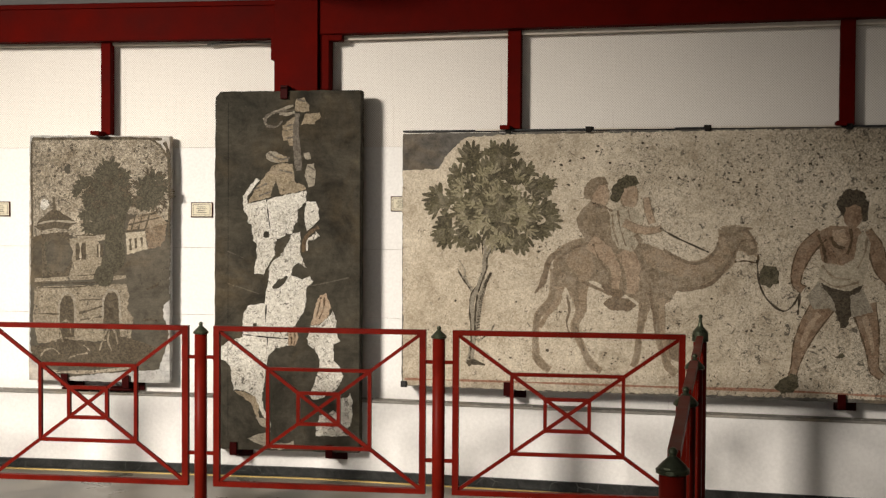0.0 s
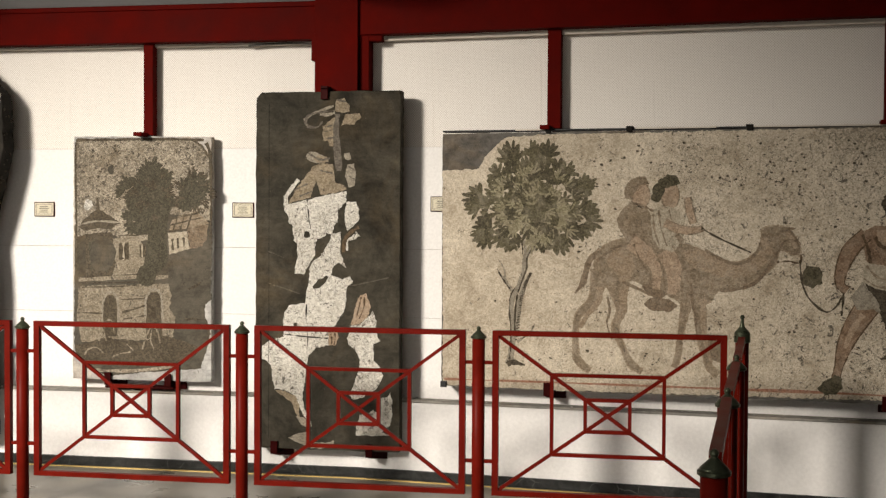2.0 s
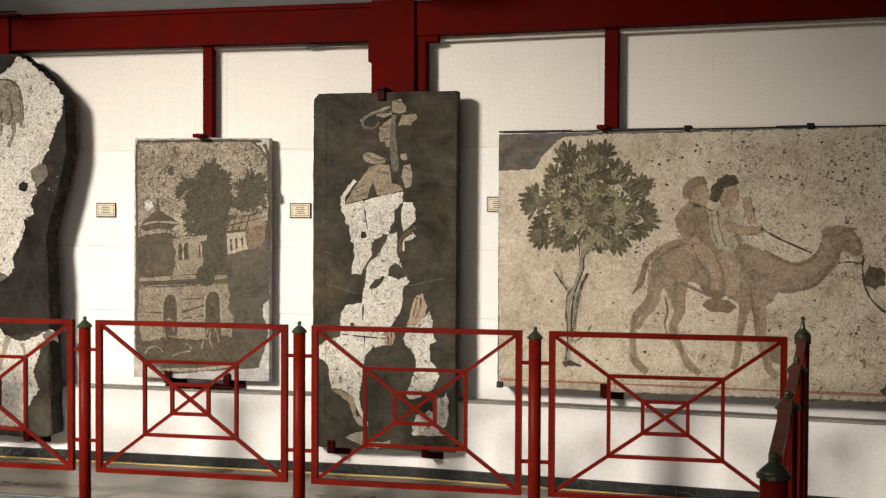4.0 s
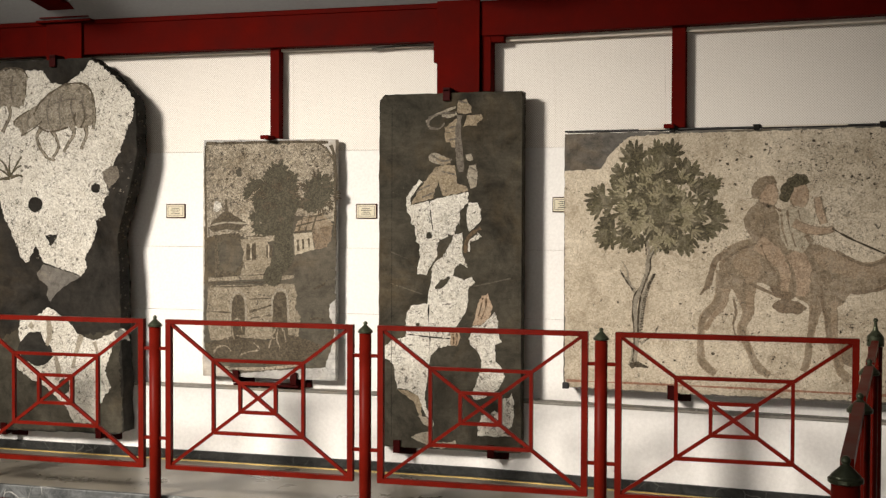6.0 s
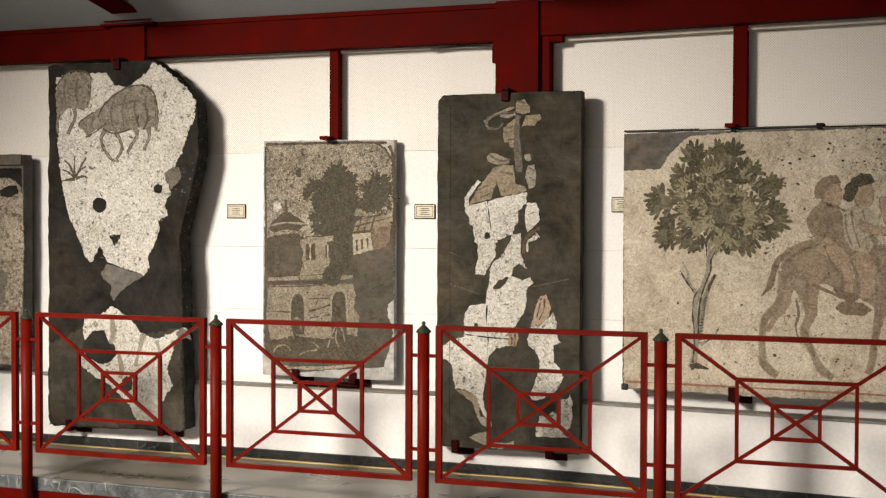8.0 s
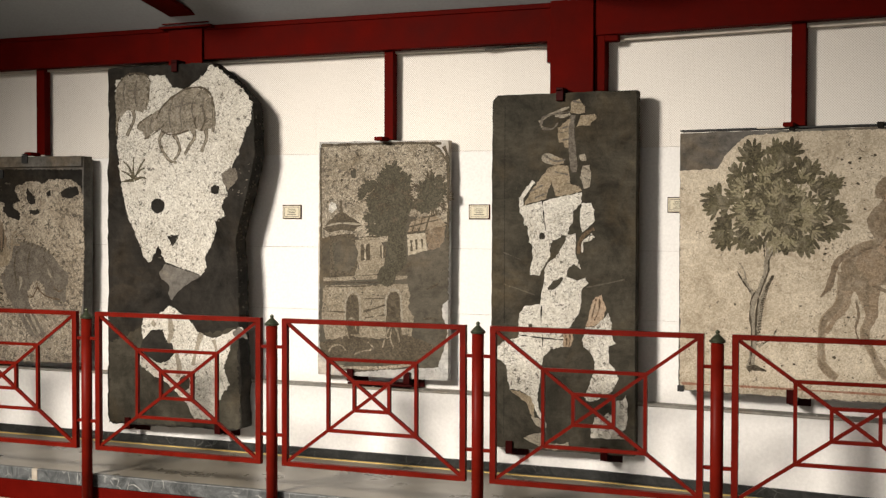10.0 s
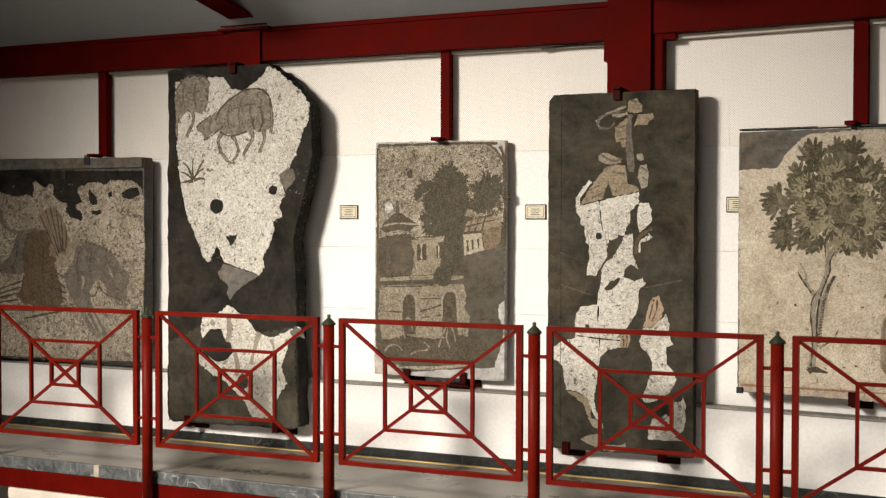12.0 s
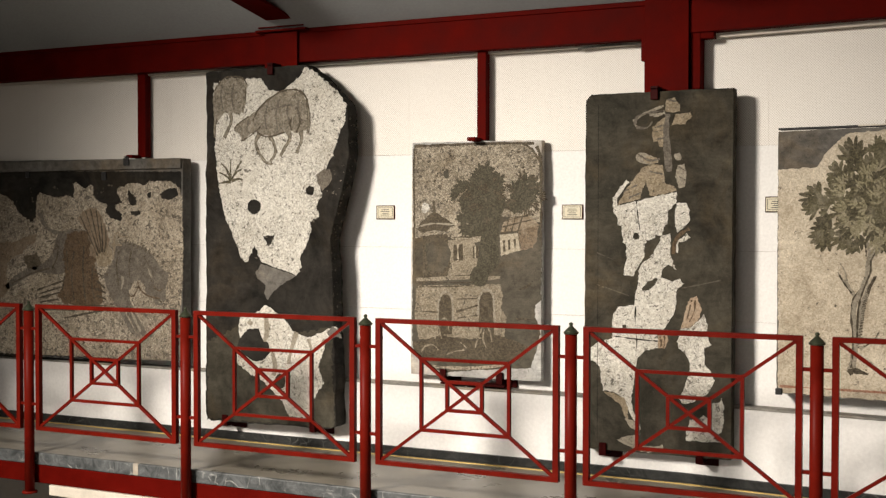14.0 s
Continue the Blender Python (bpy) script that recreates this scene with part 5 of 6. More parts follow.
bands("stick", [[(0.343, 1.542, 0.01), (0.444, 1.485, 0.01), (0.615, 1.408, 0.01)]], E, HAIR, CAMEL)
inlay("plain_torso", [(1.19, 1.523), (1.26, 1.561), (1.348, 1.561), (1.407, 1.549), (1.442, 1.501), (1.455, 1.378), (1.41, 1.322), (1.263, 1.32), (1.218, 1.369)], C, TERRA, CAMEL, seed=72, amp=0.002)
bands("plain_arm", [[(1.219, 1.517, 0.075), (1.138, 1.43, 0.086), (1.094, 1.327, 0.069), (1.086, 1.243, 0.051), (1.123, 1.209, 0.055)], [(1.442, 1.531, 0.069), (1.495, 1.44, 0.086), (1.526, 1.333, 0.079), (1.584, 1.258, 0.069)]], C - 0.0015, TERRA, CAMEL, contour=RUST, edge=0.006)
bands("plain_leg", [[(1.23, 1.128, 0.13), (1.155, 1.002, 0.106), (1.109, 0.892, 0.079), (1.086, 0.797, 0.048), (1.069, 0.725, 0.048)], [(1.435, 1.132, 0.137), (1.472, 0.979, 0.099), (1.489, 0.857, 0.065), (1.498, 0.78, 0.055), (1.54, 0.742, 0.045)]], C + 0.0012, TERRA, CAMEL, contour=RUST, edge=0.006)
inlay("plain_oval", oval(*[(1.376, 1.629)][0], 0.052, 0.082, 22), C - 0.001, TERRA, CAMEL, seed=73, amp=0.001)
inlay("plain_hair", [(1.291, 1.665), (1.302, 1.721), (1.345, 1.755), (1.392, 1.758), (1.436, 1.733), (1.457, 1.678), (1.449, 1.605), (1.424, 1.577), (1.417, 1.666), (1.381, 1.684), (1.341, 1.659), (1.324, 1.61)], D, HAIR, CAMEL, seed=74, amp=0.007)
inlay("plain_tunic", [(1.198, 1.307), (1.218, 1.359), (1.322, 1.345), (1.388, 1.383), (1.401, 1.5), (1.436, 1.537), (1.469, 1.47), (1.456, 1.347), (1.428, 1.218), (1.353, 1.192), (1.25, 1.202), (1.205, 1.251)], D, LINEN, CAMEL, seed=75, amp=0.002)
inlay("plain_skirt", [(1.141, 1.169), (1.199, 1.257), (1.25, 1.208), (1.353, 1.192), (1.434, 1.218), (1.458, 1.163), (1.488, 1.096), (1.384, 1.063), (1.296, 1.08), (1.26, 1.11), (1.177, 1.102)], D - 0.001, STONE_TESS, CAMEL, seed=76, amp=0.002)
inlay("dark_cloth", [(1.211, 1.251), (1.279, 1.215), (1.353, 1.204), (1.428, 1.236), (1.417, 1.199), (1.365, 1.18), (1.372, 1.069), (1.355, 1.013), (1.32, 1.006), (1.302, 1.052), (1.28, 1.16), (1.229, 1.214)], E, HAIR, CAMEL, seed=77, amp=0.005)
bands("body_line", [[(1.261, 1.499, 0.017), (1.291, 1.453, 0.021), (1.338, 1.438, 0.017)], [(1.363, 1.546, 0.014), (1.372, 1.485, 0.017), (1.35, 1.407, 0.014)], [(1.196, 1.514, 0.017), (1.226, 1.437, 0.017), (1.239, 1.36, 0.014)]], C - 0.004, RUST, CAMEL)
inlay("body_light", [(1.275, 1.536), (1.334, 1.543), (1.349, 1.484), (1.32, 1.438), (1.276, 1.462)], C - 0.0035, SKIN, CAMEL, seed=176, amp=0.006)
bands("leg_light", [[(1.207, 1.081, 0.027), (1.149, 0.986, 0.031), (1.115, 0.892, 0.021)], [(1.442, 1.071, 0.027), (1.473, 0.964, 0.031), (1.491, 0.872, 0.017)]], C + 0.0005, SKIN, CAMEL)
bands("fold_line", [[(1.219, 1.344, 0.01), (1.278, 1.283, 0.01), (1.367, 1.269, 0.01)], [(1.451, 1.501, 0.01), (1.438, 1.409, 0.01), (1.404, 1.331, 0.01)], [(1.205, 1.276, 0.01), (1.294, 1.228, 0.01), (1.411, 1.255, 0.01)]], E, DUN, CAMEL)
bands("rope", [[(0.875, 1.37, 0.01), (0.888, 1.245, 0.01), (0.932, 1.152, 0.01), (1.014, 1.089, 0.01), (1.07, 1.124, 0.01), (1.105, 1.193, 0.01)], [(1.105, 1.187, 0.01), (1.095, 1.069, 0.007)]], D, HAIR, CAMEL)
inlay("dark_repair", [(0.882, 1.277), (0.911, 1.34), (0.971, 1.334), (0.996, 1.294), (0.991, 1.247), (0.943, 1.221), (0.894, 1.239)], D, LEAF_DARK, CAMEL, seed=78, amp=0.006)
inlay("dark_repair", [(0.977, 0.668), (1.003, 0.71), (1.063, 0.743), (1.105, 0.732), (1.105, 0.676), (1.058, 0.634), (1.01, 0.635)], D, LEAF_DARK, CAMEL, seed=79, amp=0.006)
inlay("dark_repair", [(0.356, 0.926), (0.449, 0.929), (0.472, 0.841), (0.451, 0.792), (0.404, 0.806), (0.372, 0.853)], D, DUN_DARK, CAMEL, seed=80, amp=0.006)
inlay("dark_repair", [(1.308, 0.851), (1.328, 0.87), (1.346, 0.846), (1.317, 0.839)], B, LEAF_DARK, CAMEL, seed=81)
lost_stones(CAMEL, -1.12, 2.5, 0.66, 2.06, 900, A - 0.0005, HAIR, 301, 0.002, 0.009, 1.6)
lost_stones(CAMEL, -0.5, 2.5, 1.75, 2.06, 330, A - 0.0005, HAIR, 302, 0.002, 0.010, 1.2)
lost_stones(CAMEL, -0.35, 1.55, 0.7, 1.75, 170, E - 0.003, DUN_DARK, 307, 0.002, 0.007)
for xa, xb in ((-0.72, -0.54), (-0.03, 0.42), (0.62, 1.31)):
    part("sealing_strip", boxed(xa, xb, 6.976, 6.984, 2.1005, 2.1085, bevel=0.001), TRIM, CAMEL, "thin pale strip along the top edge")
part("edge_angle", boxed(-1.16, 2.6, 6.985, 7.06, 2.098, 2.108, bevel=0.002), INK, CAMEL, "dark steel angle along the top edge")
part("corner_pad", boxed(-1.162, -1.125, 6.966, 6.99, 0.588, 0.625, bevel=0.004), INK, CAMEL, "black rubber pad at the corner")

# broken slab with grazing beasts
BEASTS = slab("mosaic_slab", "broken charcoal mortar slab with white mosaic of grazing beasts", [(-5.13, 0.18), (-5.09, 0.158), (-4.09, 0.175), (-4.06, 0.20), (-4.08, 0.9), (-4.10, 1.48), (-4.03, 1.72), (-3.965, 1.96), (-3.965, 2.25), (-3.985, 2.36), (-4.12, 2.50), (-4.29, 2.635), (-5.115, 2.625)], 6.88, 0.13, MORTAR_BLACK, 0.009, 6)
A, B, C, D = 6.8785, 6.877, 6.8755, 6.874
inlay("white_field", [(-4.805, 2.563), (-4.664, 2.564), (-4.595, 2.483), (-4.494, 2.455), (-4.425, 2.498), (-4.343, 2.559), (-4.298, 2.614), (-4.231, 2.592), (-4.033, 2.431), (-3.977, 2.353), (-3.99, 2.241), (-4.034, 2.167), (-4.056, 2.092), (-4.078, 2.017), (-4.113, 1.98), (-4.144, 1.924), (-4.21, 1.887), (-4.188, 1.829), (-4.166, 1.753), (-4.211, 1.677), (-4.188, 1.601), (-4.264, 1.57), (-4.255, 1.524), (-4.278, 1.428), (-4.346, 1.331), (-4.332, 1.254), (-4.369, 1.207), (-4.654, 1.295), (-4.714, 1.404), (-4.776, 1.286), (-4.833, 1.324), (-4.866, 1.423), (-4.952, 1.581), (-4.999, 1.76), (-5.023, 1.899), (-5.046, 2.099), (-5.036, 2.277), (-5.059, 2.536), (-4.948, 2.571)], A, IVORY, BEASTS, seed=91, amp=0.007)
inlay("beast_body", [(-5.061, 2.43), (-5.041, 2.511), (-4.978, 2.565), (-4.892, 2.581), (-4.807, 2.564), (-4.77, 2.518), (-4.783, 2.418), (-4.807, 2.359), (-4.832, 2.32), (-4.905, 2.326), (-4.954, 2.334), (-5.004, 2.295), (-5.037, 2.266), (-5.054, 2.328)], B, HIDE, BEASTS, seed=92, amp=0.006)
bands("beast_leg", [[(-4.913, 2.333, 0.034), (-4.903, 2.272, 0.021), (-4.938, 2.202, 0.021), (-4.963, 2.158, 0.025)], [(-5.036, 2.297, 0.025), (-5.047, 2.215, 0.018), (-5.042, 2.164, 0.016)], [(-4.79, 2.509, 0.016), (-4.79, 2.419, 0.016), (-4.807, 2.329, 0.012)]], B, HIDE, BEASTS, contour=HOUSE_DARK, edge=0.004)
inlay("beast_body", [(-4.711, 2.285), (-4.687, 2.334), (-4.639, 2.382), (-4.579, 2.42), (-4.496, 2.456), (-4.414, 2.468), (-4.344, 2.455), (-4.294, 2.407), (-4.275, 2.338), (-4.276, 2.24), (-4.294, 2.191), (-4.345, 2.183), (-4.38, 2.174), (-4.415, 2.195), (-4.462, 2.187), (-4.532, 2.169), (-4.592, 2.161), (-4.651, 2.173), (-4.687, 2.204), (-4.723, 2.205), (-4.747, 2.196)], B, HIDE, BEASTS, seed=93, amp=0.005)
inlay("beast_head", [(-4.711, 2.335), (-4.663, 2.303), (-4.663, 2.223), (-4.723, 2.185), (-4.772, 2.166), (-4.784, 2.126), (-4.815, 2.133), (-4.832, 2.178), (-4.874, 2.2), (-4.869, 2.23), (-4.832, 2.259), (-4.808, 2.282), (-4.759, 2.297)], C, HIDE, BEASTS, seed=94, amp=0.004)
bands("beast_leg", [[(-4.663, 2.183, 0.036), (-4.699, 2.124, 0.02), (-4.675, 2.053, 0.02), (-4.616, 1.982, 0.018), (-4.561, 1.967, 0.016)], [(-4.591, 2.171, 0.032), (-4.551, 2.11, 0.02), (-4.537, 2.05, 0.018), (-4.58, 1.981, 0.018)], [(-4.438, 2.196, 0.044), (-4.42, 2.136, 0.024), (-4.462, 2.078, 0.02), (-4.497, 2.019, 0.018)], [(-4.333, 2.193, 0.036), (-4.327, 2.124, 0.022), (-4.357, 2.065, 0.019), (-4.364, 2.036, 0.026)], [(-4.287, 2.397, 0.015), (-4.269, 2.298, 0.019), (-4.271, 2.21, 0.025), (-4.28, 2.167, 0.017)]], B, HIDE, BEASTS, contour=HOUSE_DARK, edge=0.004)
bands("outline", [[(-4.723, 2.265, 0.012), (-4.687, 2.334, 0.012), (-4.631, 2.386, 0.012), (-4.574, 2.423, 0.014), (-4.494, 2.46, 0.014), (-4.409, 2.471, 0.013), (-4.34, 2.458, 0.013), (-4.289, 2.409, 0.012), (-4.271, 2.338, 0.01)], [(-4.462, 2.183, 0.01), (-4.532, 2.165, 0.01), (-4.592, 2.157, 0.01), (-4.646, 2.165, 0.01), (-4.687, 2.194, 0.01)], [(-4.874, 2.204, 0.011), (-4.869, 2.232, 0.01), (-4.827, 2.263, 0.01), (-4.757, 2.301, 0.01)], [(-4.82, 2.133, 0.012), (-4.776, 2.152, 0.01), (-4.718, 2.183, 0.01), (-4.661, 2.225, 0.01)], [(-5.046, 2.491, 0.01), (-4.976, 2.569, 0.01), (-4.887, 2.585, 0.01), (-4.804, 2.566, 0.01), (-4.768, 2.518, 0.01)], [(-4.373, 2.176, 0.012), (-4.34, 2.238, 0.012), (-4.349, 2.301, 0.008)], [(-4.403, 2.193, 0.016), (-4.419, 2.235, 0.012), (-4.403, 2.284, 0.008)]], C, HOUSE_DARK, BEASTS)
bands("body_line", [[(-4.603, 2.371, 0.014), (-4.622, 2.292, 0.014), (-4.608, 2.201, 0.01)], [(-4.508, 2.407, 0.014), (-4.532, 2.308, 0.014), (-4.52, 2.199, 0.01)], [(-4.414, 2.412, 0.011), (-4.442, 2.335, 0.014), (-4.426, 2.255, 0.01)], [(-4.345, 2.4, 0.014), (-4.356, 2.331, 0.011), (-4.326, 2.251, 0.011)], [(-4.978, 2.528, 0.012), (-4.991, 2.448, 0.013), (-4.972, 2.355, 0.01)], [(-4.88, 2.534, 0.013), (-4.897, 2.443, 0.012), (-4.881, 2.352, 0.01)], [(-4.759, 2.267, 0.01), (-4.776, 2.217, 0.01)], [(-4.579, 2.34, 0.01), (-4.461, 2.365, 0.01), (-4.379, 2.362, 0.008)], [(-4.954, 2.466, 0.01), (-4.844, 2.471, 0.01)]], C - 0.001, GREY_TESS, BEASTS)
bands("dark_plant", [[(-4.912, 1.858, 0.017), (-4.945, 1.938, 0.014), (-4.993, 1.982, 0.01)], [(-4.912, 1.858, 0.017), (-4.912, 1.945, 0.014), (-4.907, 2.008, 0.01)], [(-4.903, 1.858, 0.017), (-4.855, 1.944, 0.014), (-4.816, 1.995, 0.01)], [(-4.912, 1.866, 0.017), (-4.97, 1.903, 0.01), (-5.008, 1.915, 0.01)], [(-4.907, 1.85, 0.024), (-4.96, 1.847, 0.014), (-5.009, 1.84, 0.01)], [(-4.903, 1.854, 0.024), (-4.845, 1.869, 0.014), (-4.807, 1.861, 0.01)], [(-4.907, 1.866, 0.014), (-4.864, 1.913, 0.014), (-4.817, 1.936, 0.01)]], B, LEAF_DARK, BEASTS)
inlay("grey_mortar_coat", [(-5.115, 0.172), (-4.6, 0.175), (-4.072, 0.19), (-4.085, 0.62), (-4.09, 0.86), (-4.45, 0.79), (-4.8, 0.86), (-5.115, 0.72)], 6.8796, MORTAR, BEASTS, seed=90, amp=0.012)
inlay("lost_spot", oval(*[(-4.714, 1.675)][0], 0.052, 0.055, 16), B, MORTAR_BLACK, BEASTS, seed=95, amp=0.006)
inlay("lost_spot", [(-4.639, 1.468), (-4.602, 1.476), (-4.542, 1.476), (-4.57, 1.425), (-4.598, 1.402), (-4.621, 1.437)], B, MORTAR_BLACK, BEASTS, seed=96)
inlay("lost_spot", oval(*[(-4.26, 1.784)][0], 0.036, 0.03, 14), B, MORTAR_BLACK, BEASTS, seed=97, amp=0.006)
inlay("worn_bush", [(-4.21, 1.887), (-4.157, 1.924), (-4.1, 1.923), (-4.087, 1.854), (-4.122, 1.809), (-4.166, 1.779), (-4.197, 1.829)], B, GREY_TESS, BEASTS, seed=98)
inlay("grey_wedge", [(-4.654, 1.28), (-4.373, 1.203), (-4.46, 1.155), (-4.552, 1.094), (-4.603, 1.03), (-4.631, 1.073), (-4.622, 1.132), (-4.692, 1.181), (-4.706, 1.22)], A, MORTAR_GREY, BEASTS, seed=99)
inlay("white_field", [(-4.834, 0.909), (-4.739, 0.904), (-4.622, 0.995), (-4.585, 0.976), (-4.483, 0.913), (-4.429, 0.865), (-4.392, 0.816), (-4.279, 0.782), (-4.167, 0.825), (-4.07, 0.867), (-4.048, 0.853), (-4.123, 0.781), (-4.159, 0.684), (-4.199, 0.586), (-4.168, 0.53), (-4.155, 0.474), (-4.19, 0.433), (-4.226, 0.373), (-4.244, 0.391), (-4.253, 0.236), (-4.43, 0.231), (-4.485, 0.337), (-4.554, 0.391), (-4.624, 0.445), (-4.67, 0.482), (-4.741, 0.498), (-4.835, 0.56), (-4.883, 0.589), (-4.869, 0.669), (-4.835, 0.75), (-4.849, 0.829)], A, IVORY, BEASTS, seed=100, amp=0.006)
inlay("lost_patch", [(-4.84, 0.75), (-4.763, 0.824), (-4.679, 0.828), (-4.646, 0.758), (-4.599, 0.741), (-4.586, 0.663), (-4.646, 0.609), (-4.717, 0.598), (-4.811, 0.644), (-4.859, 0.694)], B, MORTAR_BLACK, BEASTS, seed=101)
inlay("lost_patch", [(-4.54, 0.497), (-4.507, 0.53), (-4.461, 0.502), (-4.462, 0.436), (-4.521, 0.412), (-4.549, 0.45)], B, MORTAR, BEASTS, seed=102)
bands("grey_stroke", [[(-4.622, 0.932, 0.034), (-4.609, 0.819, 0.044), (-4.632, 0.739, 0.024)], [(-4.369, 0.817, 0.034), (-4.411, 0.699, 0.03), (-4.438, 0.593, 0.024)], [(-4.275, 0.775, 0.027), (-4.252, 0.706, 0.024)], [(-4.567, 0.676, 0.027), (-4.544, 0.567, 0.034), (-4.558, 0.508, 0.027)], [(-4.763, 0.88, 0.041), (-4.735, 0.853, 0.027)], [(-4.15, 0.78, 0.014), (-4.176, 0.733, 0.014)]], B, STONE_TESS, BEASTS)
inlay("corner_chip", [(-4.132, 0.827), (-4.079, 0.871), (-4.035, 0.842), (-4.013, 0.786), (-4.057, 0.799), (-4.101, 0.782)], B, MORTAR_GREY, BEASTS, seed=103)

lost_stones(BEASTS, -4.95, -4.0, 1.32, 2.52, 130, D, GREY_TESS, 306, 0.002, 0.008)

# crumbling stones along the broken side
rng = random.Random(21)
bm = bmesh.new()
BREAK = [(-4.08, 0.9), (-4.10, 1.48), (-4.03, 1.72), (-3.965, 1.96), (-3.965, 2.25), (-3.985, 2.36), (-4.12, 2.50), (-4.29, 2.635)]
for (ax, az), (bx, bz) in zip(BREAK, BREAK[1:]):
    n = int(70 * math.hypot(bx - ax, bz - az))
    for k in range(n):
        f = rng.random()
        r = rng.uniform(0.003, 0.009)
        at = Matrix.Translation((ax + (bx - ax) * f + rng.uniform(-0.004, 0.002), rng.uniform(6.885, 7.0), az + (bz - az) * f))
        bmesh.ops.create_icosphere(bm, subdivisions=1, radius=r, matrix=at @ Matrix.Diagonal((rng.uniform(0.6, 1.2), rng.uniform(0.8, 1.6), rng.uniform(0.8, 1.5), 1)))
part("crumbling_edge", bm, MORTAR_HOUSE, BEASTS, "rough stones along the broken edge")

# wide slab of beasts
HUNT = slab("mosaic_slab", "wide mosaic slab of beasts under a grey mortar edge", [(-7.9, 0.535), (-5.39, 0.555), (-5.38, 2.03), (-7.9, 2.05)], 6.95, 0.10, MORTAR_GREY, 0.0018, 7)
A, B, C, D = 6.9485, 6.947, 6.9445, 6.942
inlay("dark_field", [(-7.87, 1.95)] + [(-7.157, 1.966), (-5.392, 1.932), (-5.399, 1.54), (-5.424, 0.57), (-7.172, 0.512)] + [(-7.87, 0.55)], A, MORTAR_BLACK, HUNT, seed=111)
inlay("speckled_field", [(-7.86, 1.74), (-7.4, 1.70)] + [(-7.159, 1.786), (-7.08, 1.766), (-7.016, 1.717), (-6.965, 1.64), (-6.824, 1.562), (-6.786, 1.601), (-6.771, 1.764), (-6.746, 1.792), (-6.62, 1.763), (-6.546, 1.753), (-6.471, 1.771), (-6.41, 1.752), (-6.397, 1.818), (-6.409, 1.855), (-6.385, 1.868), (-6.348, 1.845), (-6.288, 1.816), (-6.239, 1.85), (-6.208, 1.825), (-6.216, 1.76), (-6.168, 1.731), (-6.085, 1.694), (-6.097, 1.638), (-6.061, 1.606), (-6.002, 1.582), (-5.944, 1.577), (-5.939, 1.628), (-6.002, 1.665), (-6.002, 1.693), (-5.931, 1.711), (-5.966, 1.748), (-5.989, 1.795), (-5.977, 1.822), (-5.919, 1.831), (-5.884, 1.849), (-5.825, 1.857), (-5.722, 1.838), (-5.687, 1.865), (-5.484, 1.867), (-5.412, 1.816), (-5.384, 1.735), (-5.379, 1.394), (-5.387, 1.106), (-5.399, 0.961), (-5.441, 0.558), (-5.787, 0.548), (-6.116, 0.546), (-6.744, 0.537), (-7.171, 0.532)] + [(-7.86, 0.56)], B, SPECKLED, HUNT, seed=112, amp=0.006)
inlay("beast_body", [(-7.5, 1.45)] + [(-7.162, 1.405), (-7.006, 1.407), (-6.902, 1.446), (-6.774, 1.476), (-6.8, 1.399), (-6.877, 1.379), (-6.929, 1.32), (-7.007, 1.3), (-7.085, 1.24), (-7.1, 1.142), (-7.061, 1.065), (-7.114, 0.985), (-7.167, 0.964)] + [(-7.4, 1.0)], C, DUN_DARK, HUNT, seed=115, amp=0.008)
inlay("worn_bush", [(-6.916, 1.291), (-6.775, 1.326), (-6.731, 1.246), (-6.802, 1.187), (-6.879, 1.201)], C, HOUSE_DARK, HUNT, seed=122, amp=0.01)
inlay("beast_body", [(-6.548, 1.487), (-6.424, 1.512), (-6.29, 1.507), (-6.254, 1.46), (-6.279, 1.347), (-6.329, 1.234), (-6.451, 1.194), (-6.551, 1.163), (-6.676, 1.166), (-6.751, 1.178), (-6.854, 1.147), (-6.983, 1.086), (-7.087, 1.035), (-7.119, 1.064), (-7.008, 1.144), (-6.879, 1.205), (-6.776, 1.226), (-6.675, 1.266), (-6.611, 1.343), (-6.586, 1.429)], C, GREY_TESS, HUNT, seed=114)
bands("tail", [[(-6.747, 1.639, 0.049), (-6.703, 1.553, 0.034), (-6.635, 1.5, 0.028), (-6.548, 1.485, 0.025), (-6.424, 1.504, 0.019)]], C, GREY_TESS, HUNT)
inlay("dark_fur", [(-6.461, 1.478), (-6.302, 1.507), (-6.23, 1.479), (-6.182, 1.386), (-6.159, 1.293), (-6.207, 1.254), (-6.172, 1.18), (-6.137, 1.088), (-6.113, 0.976), (-6.162, 0.937), (-6.331, 0.923), (-6.503, 0.946), (-6.564, 1.001), (-6.526, 1.078), (-6.488, 1.193), (-6.512, 1.307), (-6.494, 1.402)], C - 0.001, RUST, HUNT, seed=116, amp=0.012)
inlay("mane", [(-6.362, 1.601), (-6.325, 1.648), (-6.252, 1.676), (-6.18, 1.666), (-6.133, 1.601), (-6.086, 1.526), (-6.063, 1.433), (-6.087, 1.331), (-6.183, 1.292), (-6.255, 1.31), (-6.242, 1.404), (-6.278, 1.497), (-6.338, 1.554)], C - 0.0015, DUN_DARK, HUNT, seed=123, amp=0.008)
